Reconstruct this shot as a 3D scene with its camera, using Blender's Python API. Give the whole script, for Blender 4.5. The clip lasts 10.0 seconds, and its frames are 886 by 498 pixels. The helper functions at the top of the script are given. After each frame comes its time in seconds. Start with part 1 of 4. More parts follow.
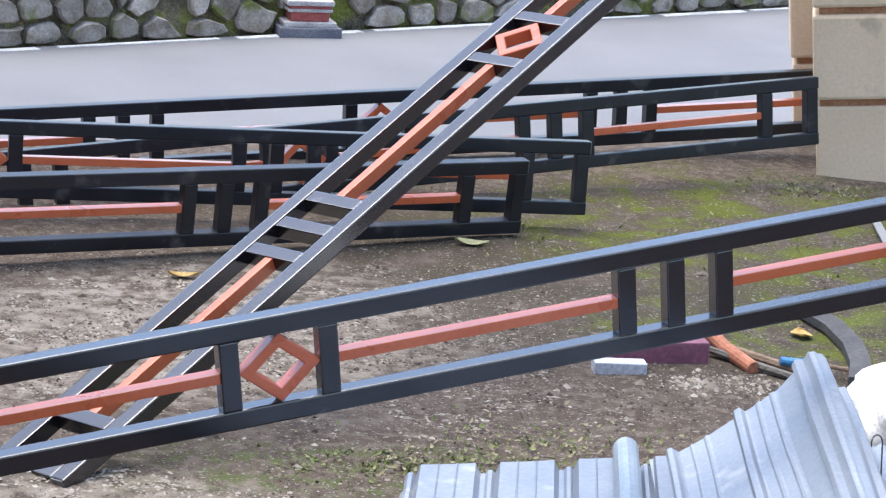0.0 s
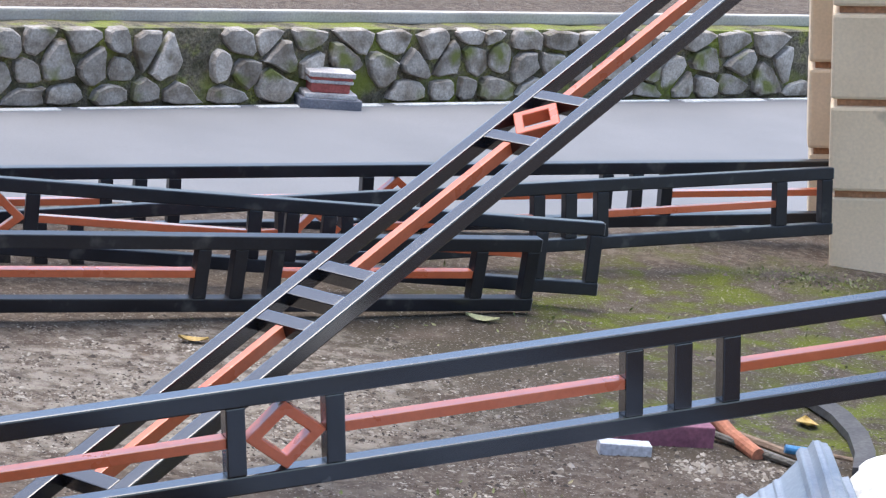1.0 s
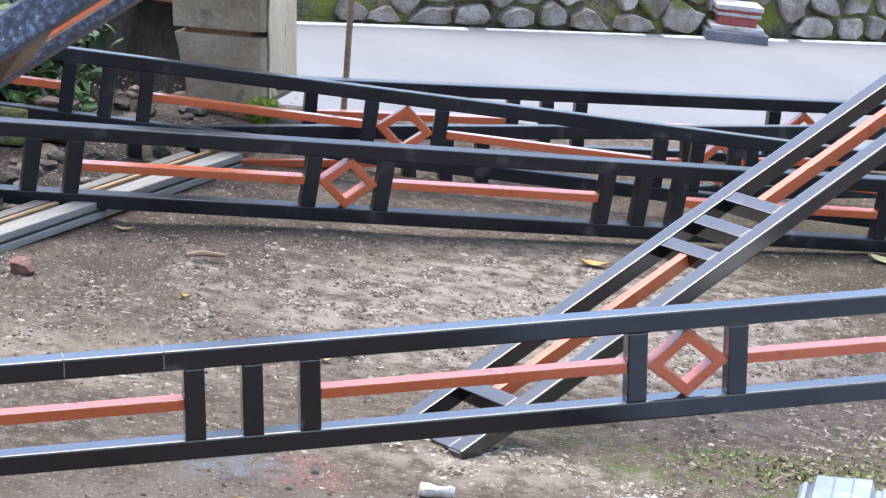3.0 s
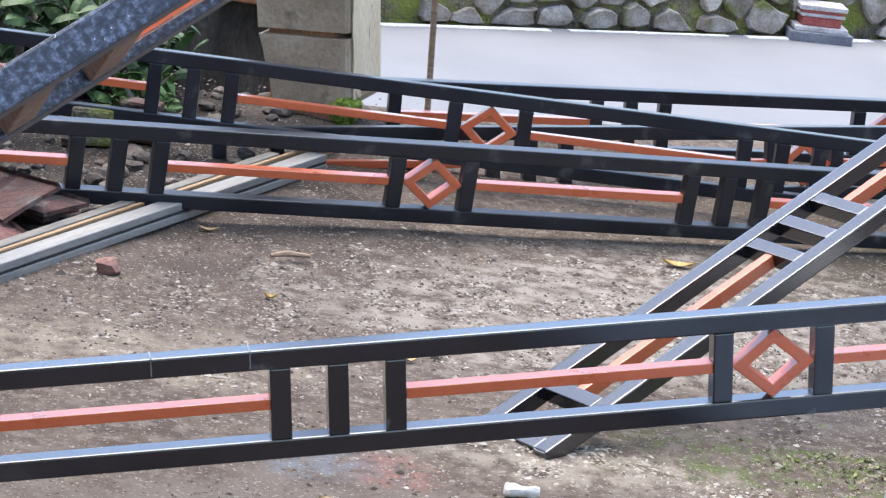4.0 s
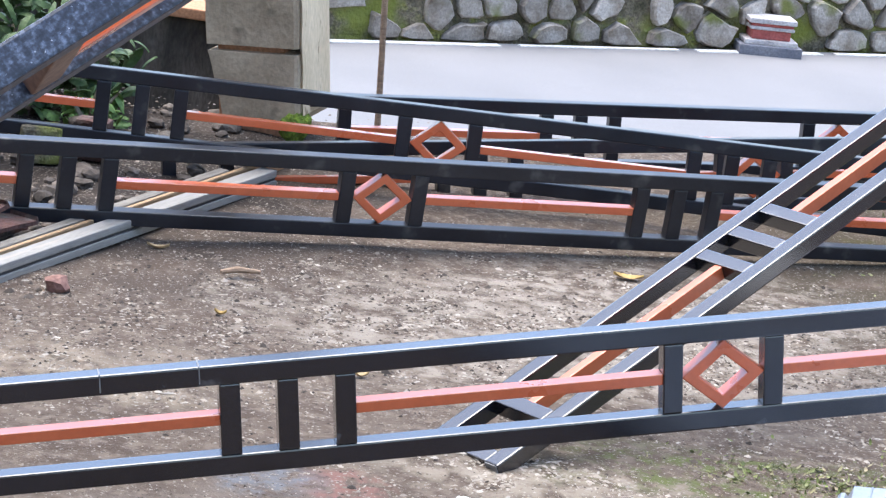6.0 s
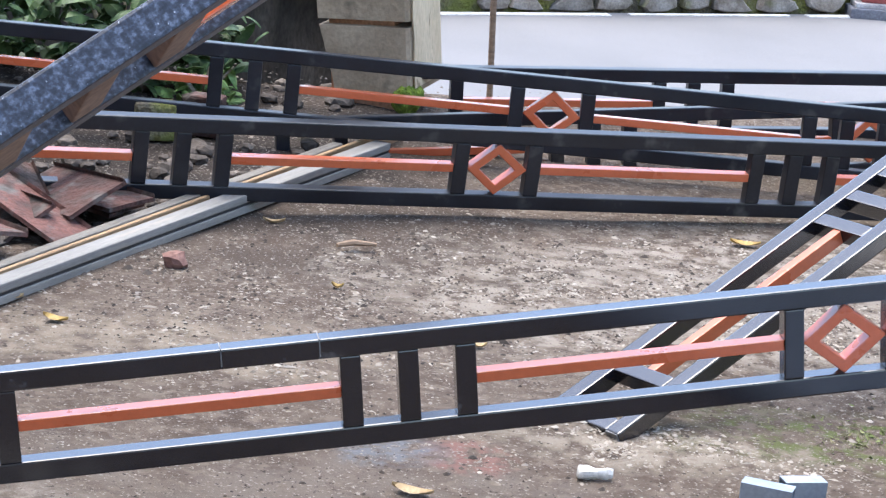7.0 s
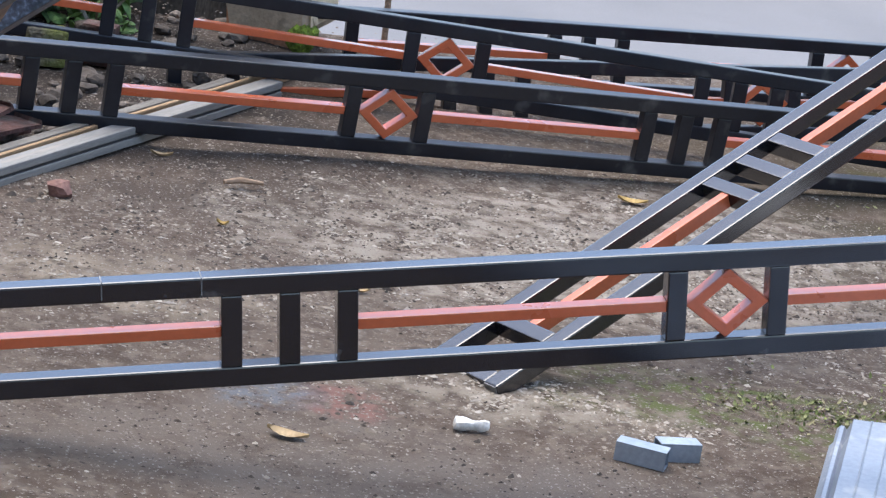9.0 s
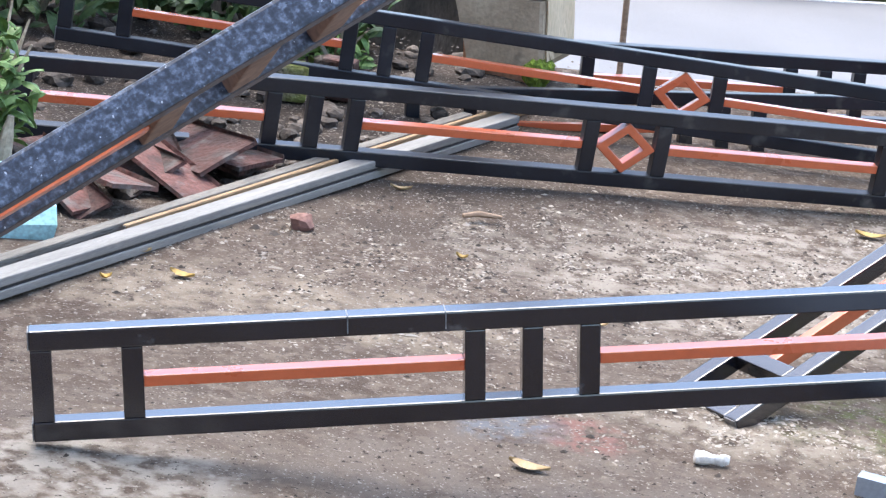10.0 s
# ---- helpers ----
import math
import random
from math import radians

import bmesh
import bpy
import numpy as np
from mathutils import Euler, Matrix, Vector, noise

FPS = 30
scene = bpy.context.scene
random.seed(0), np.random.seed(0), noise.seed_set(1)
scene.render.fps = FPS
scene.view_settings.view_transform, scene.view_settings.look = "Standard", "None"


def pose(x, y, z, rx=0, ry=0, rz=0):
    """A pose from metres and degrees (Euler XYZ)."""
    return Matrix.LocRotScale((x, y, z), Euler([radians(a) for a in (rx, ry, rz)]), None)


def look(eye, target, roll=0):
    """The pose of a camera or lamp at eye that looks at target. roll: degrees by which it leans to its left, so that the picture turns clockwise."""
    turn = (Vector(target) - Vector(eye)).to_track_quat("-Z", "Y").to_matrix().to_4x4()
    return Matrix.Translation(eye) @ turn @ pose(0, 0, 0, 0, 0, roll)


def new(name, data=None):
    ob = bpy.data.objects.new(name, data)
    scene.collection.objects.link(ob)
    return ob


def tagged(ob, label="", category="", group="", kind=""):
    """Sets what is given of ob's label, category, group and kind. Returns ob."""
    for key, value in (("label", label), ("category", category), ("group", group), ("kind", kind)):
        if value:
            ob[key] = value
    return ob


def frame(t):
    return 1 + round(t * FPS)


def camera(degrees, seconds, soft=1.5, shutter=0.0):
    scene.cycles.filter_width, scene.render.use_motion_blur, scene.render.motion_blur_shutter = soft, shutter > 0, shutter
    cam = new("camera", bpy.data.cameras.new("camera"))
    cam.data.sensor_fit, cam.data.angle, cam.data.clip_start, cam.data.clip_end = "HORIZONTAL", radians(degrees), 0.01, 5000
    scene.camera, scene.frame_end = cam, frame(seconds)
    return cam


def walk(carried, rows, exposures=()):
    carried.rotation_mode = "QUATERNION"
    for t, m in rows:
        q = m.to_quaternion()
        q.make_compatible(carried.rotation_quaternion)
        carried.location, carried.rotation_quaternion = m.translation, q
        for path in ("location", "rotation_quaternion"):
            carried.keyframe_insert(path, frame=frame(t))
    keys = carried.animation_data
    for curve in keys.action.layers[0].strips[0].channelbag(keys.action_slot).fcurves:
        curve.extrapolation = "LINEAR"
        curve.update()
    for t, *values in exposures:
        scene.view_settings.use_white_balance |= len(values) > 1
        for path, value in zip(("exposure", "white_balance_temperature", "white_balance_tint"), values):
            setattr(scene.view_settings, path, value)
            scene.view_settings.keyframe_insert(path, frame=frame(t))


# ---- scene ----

# ---- camera ----
# the yard falls to the right: everything that lies on it is laid out in the yard's own plane and turned by SLOPE
SLOPE = pose(0, 0, 0, 0, 7.0, 0)
cam = camera(17.81, 10.0, soft=1.3)
ROWS = [  # seconds, eye, heading to the right, tilt up, lean to the left
    (0.0, (0.0406, 0.0124, 2.0142), (11.338, -14.416, 4.457)),
    (0.3, (0.0471, 0.0029, 2.0139), (11.839, -13.518, 4.654)),
    (0.5, (0.0463, -0.0072, 2.0160), (11.957, -13.493, 5.589)),
    (0.7, (0.0466, -0.0097, 2.0152), (12.026, -13.072, 6.514)),
    (1.0, (0.0397, -0.0155, 2.0169), (10.908, -12.901, 6.622)),
    (1.2, (0.0390, -0.0122, 2.0135), (10.535, -13.126, 6.810)),
    (1.5, (0.0324, -0.0098, 2.0124), (9.832, -13.714, 6.976)),
    (1.8, (0.0315, -0.0043, 2.0059), (8.967, -14.058, 7.200)),
    (2.0, (0.0260, -0.0016, 2.0032), (8.447, -14.366, 7.358)),
    (2.3, (0.0153, -0.0080, 1.9988), (6.998, -14.427, 7.661)),
    (2.5, (0.0091, -0.0070, 1.9943), (5.573, -14.917, 7.895)),
    (2.7, (0.0011, -0.0049, 1.9965), (4.284, -15.101, 8.042)),
    (3.8, (-0.0141, -0.0107, 1.9924), (1.909, -15.432, 7.726)),
    (4.0, (-0.0150, -0.0103, 1.9918), (1.443, -15.440, 7.612)),
    (4.2, (-0.0143, -0.0088, 1.9914), (0.965, -15.896, 7.068)),
    (4.5, (-0.0120, -0.0075, 1.9917), (0.295, -16.022, 6.500)),
    (4.8, (-0.0036, -0.0055, 1.9889), (1.342, -15.977, 7.714)),
    (5.0, (0.0000, -0.0036, 1.9891), (2.274, -16.060, 7.886)),
    (5.2, (0.0052, -0.0046, 1.9920), (2.848, -15.762, 7.527)),
    (6.3, (-0.0042, -0.0098, 1.9826), (2.083, -14.927, 7.442)),
    (6.5, (-0.0034, -0.0083, 1.9812), (2.300, -15.018, 8.030)),
    (6.8, (-0.0140, -0.0033, 1.9743), (0.975, -15.458, 6.384)),
    (7.0, (-0.0186, -0.0048, 1.9737), (0.123, -15.751, 5.759)),
    (7.2, (-0.0150, -0.0028, 1.9733), (-0.967, -16.103, 6.199)),
    (7.5, (-0.0115, -0.0019, 1.9733), (-1.038, -16.685, 5.959)),
    (7.8, (-0.0036, 0.0086, 1.9799), (-0.103, -17.001, 7.021)),
    (8.0, (0.0000, 0.0145, 1.9828), (0.328, -16.611, 6.691)),
    (8.2, (0.0015, 0.0211, 1.9854), (2.190, -16.486, 8.957)),
    (8.5, (0.0008, 0.0294, 1.9859), (3.941, -16.676, 10.490)),
    (8.8, (-0.0112, 0.0268, 1.9852), (3.441, -16.840, 10.257)),
    (9.0, (-0.0230, 0.0232, 1.9799), (2.699, -16.654, 9.402)),
    (9.2, (-0.0346, 0.0189, 1.9845), (1.550, -16.705, 9.154)),
    (9.5, (-0.0509, 0.0145, 1.9889), (0.303, -16.896, 9.593)),
    (9.6, (-0.0605, 0.0146, 1.9861), (0.749, -16.720, 9.672)),
    (9.7, (-0.0586, 0.0018, 1.9943), (-0.083, -17.003, 9.621)),
    (9.9, (-0.0655, -0.0189, 1.9974), (-1.990, -16.738, 8.951)),
    (10.0, (-0.0611, -0.0220, 1.9957), (-2.062, -16.736, 8.231)),
]


def shot(eye, turn):
    yaw, tilt = radians(turn[0]), radians(turn[1])
    ahead = Vector((math.sin(yaw) * math.cos(tilt), math.cos(yaw) * math.cos(tilt), math.sin(tilt)))
    return SLOPE @ look(eye, Vector(eye) + ahead, turn[2])


EXPOSURES = [(0.0, 1.62), (0.3, 1.5), (1.0, 1.52), (1.5, 1.88), (2.5, 1.9), (4.5, 1.97), (6.5, 2.05), (7.2, 1.96), (7.5, 2.1), (8.2, 2.14), (8.5, 1.96), (8.8, 1.57), (9.0, 1.53), (9.3, 1.85), (9.5, 1.97), (10.0, 2.15)]
walk(cam, [(t, shot(eye, turn)) for t, eye, turn in ROWS], EXPOSURES)

# ---- light: bright overcast sky ----
world = bpy.data.worlds.new("sky")
scene.world = world
world.use_nodes = True
wn = world.node_tree.nodes
sky = wn.new("ShaderNodeTexSky")
sky.sky_type = "NISHITA"
sky.sun_disc = False
sky.sun_elevation, sky.sun_rotation = radians(77), radians(-24)
sky.air_density, sky.dust_density, sky.ozone_density = 1.0, 2.0, 1.8
wn["Background"].inputs[1].default_value = 0.15
world.node_tree.links.new(sky.outputs[0], wn["Background"].inputs[0])
sun = new("sun", bpy.data.lights.new("sun", "SUN"))
sun.data.energy, sun.data.angle, sun.data.color = 1.45, radians(55), (1.0, 0.965, 0.925)
sun.matrix_world = look((0, 0, 0), (0.09, -0.20, -1.0))


# ---- materials ----
def material(name, stops, scale=6.0, rough=0.7, metal=0.0, bump=0.0, bump_scale=40.0, fine=0.25, fine_scale=90.0,
             spots=None, per_object=0.0, spec=0.5, grain=None, coat=0.0):
    """Colour from two scales of noise, roughness wear, relief, and optional spots (colour, scale, threshold)."""
    m = bpy.data.materials.new(name)
    m.use_nodes = True
    n, l = m.node_tree.nodes, m.node_tree.links
    b = n["Principled BSDF"]
    co = n.new("ShaderNodeTexCoord")
    src = co.outputs["Object"]
    if grain:
        mp = n.new("ShaderNodeMapping")
        mp.inputs["Scale"].default_value = grain
        l.new(src, mp.inputs[0])
        src = mp.outputs[0]
    info = n.new("ShaderNodeObjectInfo")
    add = n.new("ShaderNodeVectorMath")
    add.operation = "MULTIPLY_ADD"
    l.new(info.outputs["Random"], add.inputs[0])
    add.inputs[1].default_value = (7.3, 3.1, 5.7)
    l.new(src, add.inputs[2])
    src = add.outputs[0]
    big = n.new("ShaderNodeTexNoise")
    big.inputs["Scale"].default_value, big.inputs["Detail"].default_value = scale, 5
    l.new(src, big.inputs["Vector"])
    ramp = n.new("ShaderNodeValToRGB")
    e = ramp.color_ramp.elements
    while len(e) < len(stops):
        e.new(0.5)
    for k, c in enumerate(stops):
        e[k].position = 0.32 + 0.36 * k / max(1, len(stops) - 1)
        e[k].color = (*c, 1)
    l.new(big.outputs[0], ramp.inputs[0])
    col = ramp.outputs[0]
    small = n.new("ShaderNodeTexNoise")
    small.inputs["Scale"].default_value, small.inputs["Detail"].default_value = fine_scale, 4
    l.new(src, small.inputs["Vector"])
    if fine:
        mr = n.new("ShaderNodeMapRange")
        mr.inputs[1].default_value, mr.inputs[2].default_value = 0.3, 0.7
        mr.inputs[3].default_value, mr.inputs[4].default_value = 1 - fine, 1 + fine
        l.new(small.outputs[0], mr.inputs[0])
        mx = n.new("ShaderNodeVectorMath")
        mx.operation = "SCALE"
        l.new(col, mx.inputs[0])
        l.new(mr.outputs[0], mx.inputs["Scale"])
        col = mx.outputs[0]
    if per_object:
        mr = n.new("ShaderNodeMapRange")
        mr.inputs[3].default_value, mr.inputs[4].default_value = 1 - per_object, 1 + per_object
        l.new(info.outputs["Random"], mr.inputs[0])
        mx = n.new("ShaderNodeVectorMath")
        mx.operation = "SCALE"
        l.new(col, mx.inputs[0])
        l.new(mr.outputs[0], mx.inputs["Scale"])
        col = mx.outputs[0]
    for sc, ss, lo, hi in spots or ():
        sp = n.new("ShaderNodeTexNoise")
        sp.inputs["Scale"].default_value, sp.inputs["Detail"].default_value = ss, 3
        l.new(src, sp.inputs["Vector"])
        mr = n.new("ShaderNodeMapRange")
        mr.inputs[1].default_value, mr.inputs[2].default_value = lo, hi
        l.new(sp.outputs[0], mr.inputs[0])
        mix = n.new("ShaderNodeMix")
        mix.data_type = "RGBA"
        l.new(mr.outputs[0], mix.inputs[0])
        l.new(col, mix.inputs[6])
        mix.inputs[7].default_value = (*sc, 1)
        col = mix.outputs[2]
    l.new(col, b.inputs["Base Color"])
    mr = n.new("ShaderNodeMapRange")
    mr.inputs[3].default_value, mr.inputs[4].default_value = max(0.05, rough - 0.12), min(1, rough + 0.12)
    l.new(big.outputs[0], mr.inputs[0])
    l.new(mr.outputs[0], b.inputs["Roughness"])
    b.inputs["Metallic"].default_value = metal
    b.inputs["Specular IOR Level"].default_value = spec
    b.inputs["Coat Weight"].default_value, b.inputs["Coat Roughness"].default_value = coat, 0.18
    if bump:
        bn = n.new("ShaderNodeTexNoise")
        bn.inputs["Scale"].default_value, bn.inputs["Detail"].default_value = bump_scale, 6
        l.new(src, bn.inputs["Vector"])
        bp = n.new("ShaderNodeBump")
        bp.inputs["Strength"].default_value, bp.inputs["Distance"].default_value = min(1.0, bump * 2), bump * 0.02
        l.new(bn.outputs[0], bp.inputs["Height"])
        l.new(bp.outputs[0], b.inputs["Normal"])
    return m


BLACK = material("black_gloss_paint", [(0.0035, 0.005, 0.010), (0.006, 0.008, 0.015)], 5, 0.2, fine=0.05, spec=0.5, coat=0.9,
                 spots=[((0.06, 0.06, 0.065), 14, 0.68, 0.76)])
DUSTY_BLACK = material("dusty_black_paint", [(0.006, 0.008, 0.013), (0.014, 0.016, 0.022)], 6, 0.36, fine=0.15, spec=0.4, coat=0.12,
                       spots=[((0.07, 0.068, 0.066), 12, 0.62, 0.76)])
ORANGE = material("orange_paint", [(0.52, 0.105, 0.038), (0.58, 0.135, 0.052)], 6, 0.3, fine=0.05, spec=0.35, coat=0.75)
SPECKLED = material("dusty_dark_paint", [(0.006, 0.009, 0.016), (0.022, 0.03, 0.05), (0.085, 0.11, 0.16)], 150, 0.45, fine=0.4, fine_scale=320,
                    spots=[((0.34, 0.38, 0.45), 170, 0.69, 0.73)])
PRIMER = material("brown_primer", [(0.16, 0.10, 0.075), (0.24, 0.16, 0.12)], 20, 0.7, bump=0.1)
ASPHALT = material("asphalt", [(0.145, 0.144, 0.147), (0.185, 0.183, 0.186)], 1.2, 0.8, bump=0.1, bump_scale=160, fine=0.1, fine_scale=200)
STONE = material("grey_stone", [(0.19, 0.155, 0.12), (0.31, 0.275, 0.235), (0.42, 0.38, 0.335)], 9, 0.85, bump=0.6, bump_scale=26,
                 per_object=0.22, spots=[((0.10, 0.075, 0.048), 7, 0.56, 0.72), ((0.13, 0.14, 0.035), 5, 0.59, 0.70)])
MOSSY = material("mossy_mortar", [(0.05, 0.047, 0.02), (0.13, 0.11, 0.075), (0.17, 0.175, 0.035)], 9, 0.95, bump=1.0, bump_scale=40, fine=0.5,
                 spots=[((0.16, 0.18, 0.03), 3.5, 0.52, 0.64)])
CONCRETE = material("weathered_concrete", [(0.22, 0.20, 0.18), (0.36, 0.34, 0.31)], 3, 0.9, bump=0.3, fine=0.2)
PALE_CONCRETE = material("pale_concrete", [(0.36, 0.33, 0.29), (0.50, 0.47, 0.42)], 3, 0.9, bump=0.2, fine=0.15)
CREAM = material("cream_plaster", [(0.68, 0.52, 0.34), (0.78, 0.61, 0.42)], 2.5, 0.85, bump=0.12, bump_scale=70, fine=0.06,
                 spots=[((0.30, 0.24, 0.17), 6, 0.66, 0.80)])
OLD_CREAM = material("stained_cream_plaster", [(0.22, 0.17, 0.11), (0.34, 0.27, 0.185), (0.46, 0.375, 0.265)], 4, 0.9, bump=0.3, fine=0.15,
                     spots=[((0.10, 0.085, 0.06), 9, 0.60, 0.74)])
TERRACOTTA = material("terracotta_joint", [(0.36, 0.17, 0.085), (0.48, 0.25, 0.14)], 9, 0.9, bump=0.2)
ZINC = material("galvanised_sheet", [(0.26, 0.29, 0.335), (0.34, 0.37, 0.415)], 4, 0.48, metal=0.6, bump=0.04, bump_scale=12, fine=0.08,
                spots=[((0.45, 0.45, 0.45), 9, 0.64, 0.74)])
TUBE = material("galvanised_tube", [(0.27, 0.32, 0.37), (0.36, 0.41, 0.46)], 12, 0.45, metal=0.5, fine=0.1)


def ground_material():
    """Packed earth with pale dusty gravel, darker patches and moss, at real-world size."""
    m = bpy.data.materials.new("packed_earth")
    m.use_nodes = True
    n, l = m.node_tree.nodes, m.node_tree.links
    b = n["Principled BSDF"]
    src = n.new("ShaderNodeTexCoord").outputs["Object"]

    def noisy(scale, detail=5, lo=0.3, hi=0.7, rough=0.55):
        t = n.new("ShaderNodeTexNoise")
        t.inputs["Scale"].default_value, t.inputs["Detail"].default_value, t.inputs["Roughness"].default_value = scale, detail, rough
        l.new(src, t.inputs["Vector"])
        r = n.new("ShaderNodeMapRange")
        r.inputs[1].default_value, r.inputs[2].default_value = lo, hi
        l.new(t.outputs[0], r.inputs[0])
        return r.outputs[0]

    def mix(f, a, c):
        x = n.new("ShaderNodeMix")
        x.data_type = "RGBA"
        l.new(f, x.inputs[0])
        for v, s in ((a, 6), (c, 7)):
            if isinstance(v, tuple):
                x.inputs[s].default_value = (*v, 1)
            else:
                l.new(v, x.inputs[s])
        return x.outputs[2]

    def patch(cx, cy, rx, ry, soft=0.6):
        """1 inside an uneven patch round (cx, cy), 0 outside."""
        mp = n.new("ShaderNodeMapping")
        mp.inputs["Location"].default_value = (-cx / rx, -cy / ry, 0)
        mp.inputs["Scale"].default_value = (1 / rx, 1 / ry, 0)
        l.new(src, mp.inputs[0])
        ln = n.new("ShaderNodeVectorMath")
        ln.operation = "LENGTH"
        l.new(mp.outputs[0], ln.inputs[0])
        ad = n.new("ShaderNodeMath")
        ad.operation = "MULTIPLY_ADD"
        t = n.new("ShaderNodeTexNoise")
        t.inputs["Scale"].default_value, t.inputs["Detail"].default_value = 5, 6
        l.new(src, t.inputs["Vector"])
        l.new(t.outputs[0], ad.inputs[0])
        ad.inputs[1].default_value = 1.6
        l.new(ln.outputs["Value"], ad.inputs[2])
        r = n.new("ShaderNodeMapRange")
        r.inputs[1].default_value, r.inputs[2].default_value = 1.8 + soft / 2, 1.8 - soft / 2
        l.new(ad.outputs[0], r.inputs[0])
        return r.outputs[0]

    def times(a, c):
        x = n.new("ShaderNodeMath")
        x.operation = "MULTIPLY"
        l.new(a, x.inputs[0])
        l.new(c, x.inputs[1])
        return x.outputs[0]

    col = mix(noisy(2.2), (0.092, 0.067, 0.050), (0.155, 0.119, 0.091))
    col = mix(noisy(9, 6, 0.46, 0.62), col, (0.086, 0.062, 0.047))
    col = mix(noisy(26, 6, 0.48, 0.62), col, (0.18, 0.142, 0.112))
    col = mix(times(patch(-0.35, 7.0, 0.75, 0.4), noisy(6, 6, 0.3, 0.55)), col, (0.085, 0.064, 0.050))
    # dark soil round the left bushes, blackened further to hold that corner's shade
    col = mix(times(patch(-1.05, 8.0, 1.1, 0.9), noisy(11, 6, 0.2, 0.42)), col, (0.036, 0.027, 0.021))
    col = mix(times(patch(2.3, 7.6, 1.4, 1.1), noisy(6, 6, 0.3, 0.55)), col, (0.075, 0.060, 0.040))
    col = mix(times(patch(0.6, 6.65, 0.75, 0.45), noisy(14, 6, 0.42, 0.58)), col, (0.31, 0.268, 0.22))
    col = mix(times(patch(0.9, 7.15, 0.55, 0.3), noisy(16, 6, 0.45, 0.6)), col, (0.33, 0.287, 0.24))
    col = mix(times(patch(-0.62, 5.98, 0.5, 0.2), noisy(16, 6, 0.38, 0.58)), col, (0.27, 0.222, 0.168))
    col = mix(times(patch(0.47, 5.58, 0.34, 0.12), noisy(18, 6, 0.40, 0.58)), col, (0.29, 0.248, 0.196))
    col = mix(times(patch(0.1, 5.1, 1.0, 0.26), noisy(7, 6, 0.3, 0.55)), col, (0.165, 0.135, 0.112))
    col = mix(times(patch(-0.86, 4.84, 0.36, 0.17), noisy(20, 6, 0.4, 0.58)), col, (0.36, 0.325, 0.28))
    col = mix(times(patch(2.65, 8.0, 0.8, 0.75), noisy(6, 6, 0.44, 0.60)), col, (0.115, 0.13, 0.014))
    col = mix(times(patch(2.45, 6.95, 0.5, 0.3), noisy(8, 6, 0.42, 0.58)), col, (0.13, 0.15, 0.018))
    col = mix(times(patch(1.05, 5.75, 0.5, 0.2), noisy(20, 6, 0.45, 0.62)), col, (0.11, 0.125, 0.045))
    col = mix(times(patch(0.08, 5.44, 0.11, 0.08, 0.5), noisy(25, 5, 0.40, 0.6)), col, (0.23, 0.125, 0.105))
    col = mix(times(patch(-0.08, 5.44, 0.1, 0.09, 0.5), noisy(25, 5, 0.38, 0.6)), col, (0.16, 0.165, 0.18))
    col = mix(noisy(120, 3, 0.60, 0.68), col, (0.33, 0.30, 0.26))
    col = mix(noisy(75, 3, 0.36, 0.30), col, (0.05, 0.040, 0.032))
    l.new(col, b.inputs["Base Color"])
    b.inputs["Roughness"].default_value = 0.92
    b.inputs["Specular IOR Level"].default_value = 0.25
    bp = n.new("ShaderNodeBump")
    bp.inputs["Strength"].default_value, bp.inputs["Distance"].default_value = 0.9, 0.014
    l.new(noisy(60, 8, 0.2, 0.8, 0.7), bp.inputs["Height"])
    l.new(bp.outputs[0], b.inputs["Normal"])
    return m


DIRT = ground_material()


# ---- building helpers ----
def mesh_of(bm, mat):
    me = bpy.data.meshes.new("mesh")
    bm.to_mesh(me)
    bm.free()
    me.materials.append(mat)
    return me


def part(name, bm, mat, parent, label=""):
    ob = new(name, bm if isinstance(bm, bpy.types.Mesh) else mesh_of(bm, mat))
    ob.parent = parent
    return tagged(ob, label)


def thing(name, m, label, category, group="", bm=None, mat=None, kind=""):
    ob = new(name, mesh_of(bm, mat) if bm else None)
    if not bm:
        ob.empty_display_size = 0.1
    ob.matrix_world = m
    return tagged(ob, label, category, group, kind)


def box(x0, y0, z0, x1, y1, z1, bevel=0.0, bm=None):
    bm = bm or bmesh.new()
    got = bmesh.ops.create_cube(bm, size=1.0, matrix=Matrix.Translation(((x0 + x1) / 2, (y0 + y1) / 2, (z0 + z1) / 2))
                                @ Matrix.Diagonal((x1 - x0, y1 - y0, z1 - z0, 1)))
    if bevel:
        edges = {e for v in got["verts"] for e in v.link_edges}
        bmesh.ops.bevel(bm, geom=list(edges), offset=bevel, segments=2, affect="EDGES", profile=0.6)
    return bm


def loft(rings, closed=True, caps=True):
    """A skin over rings of equally many points."""
    bm = bmesh.new()
    rows = [[bm.verts.new(p) for p in ring] for ring in rings]
    n = len(rows[0])
    for a, c in zip(rows, rows[1:]):
        for k in range(n if closed else n - 1):
            bm.faces.new((a[k], a[(k + 1) % n], c[(k + 1) % n], c[k]))
    if caps and closed:
        bm.faces.new(rows[0][::-1])
        bm.faces.new(rows[-1])
    bmesh.ops.recalc_face_normals(bm, faces=bm.faces)
    return bm


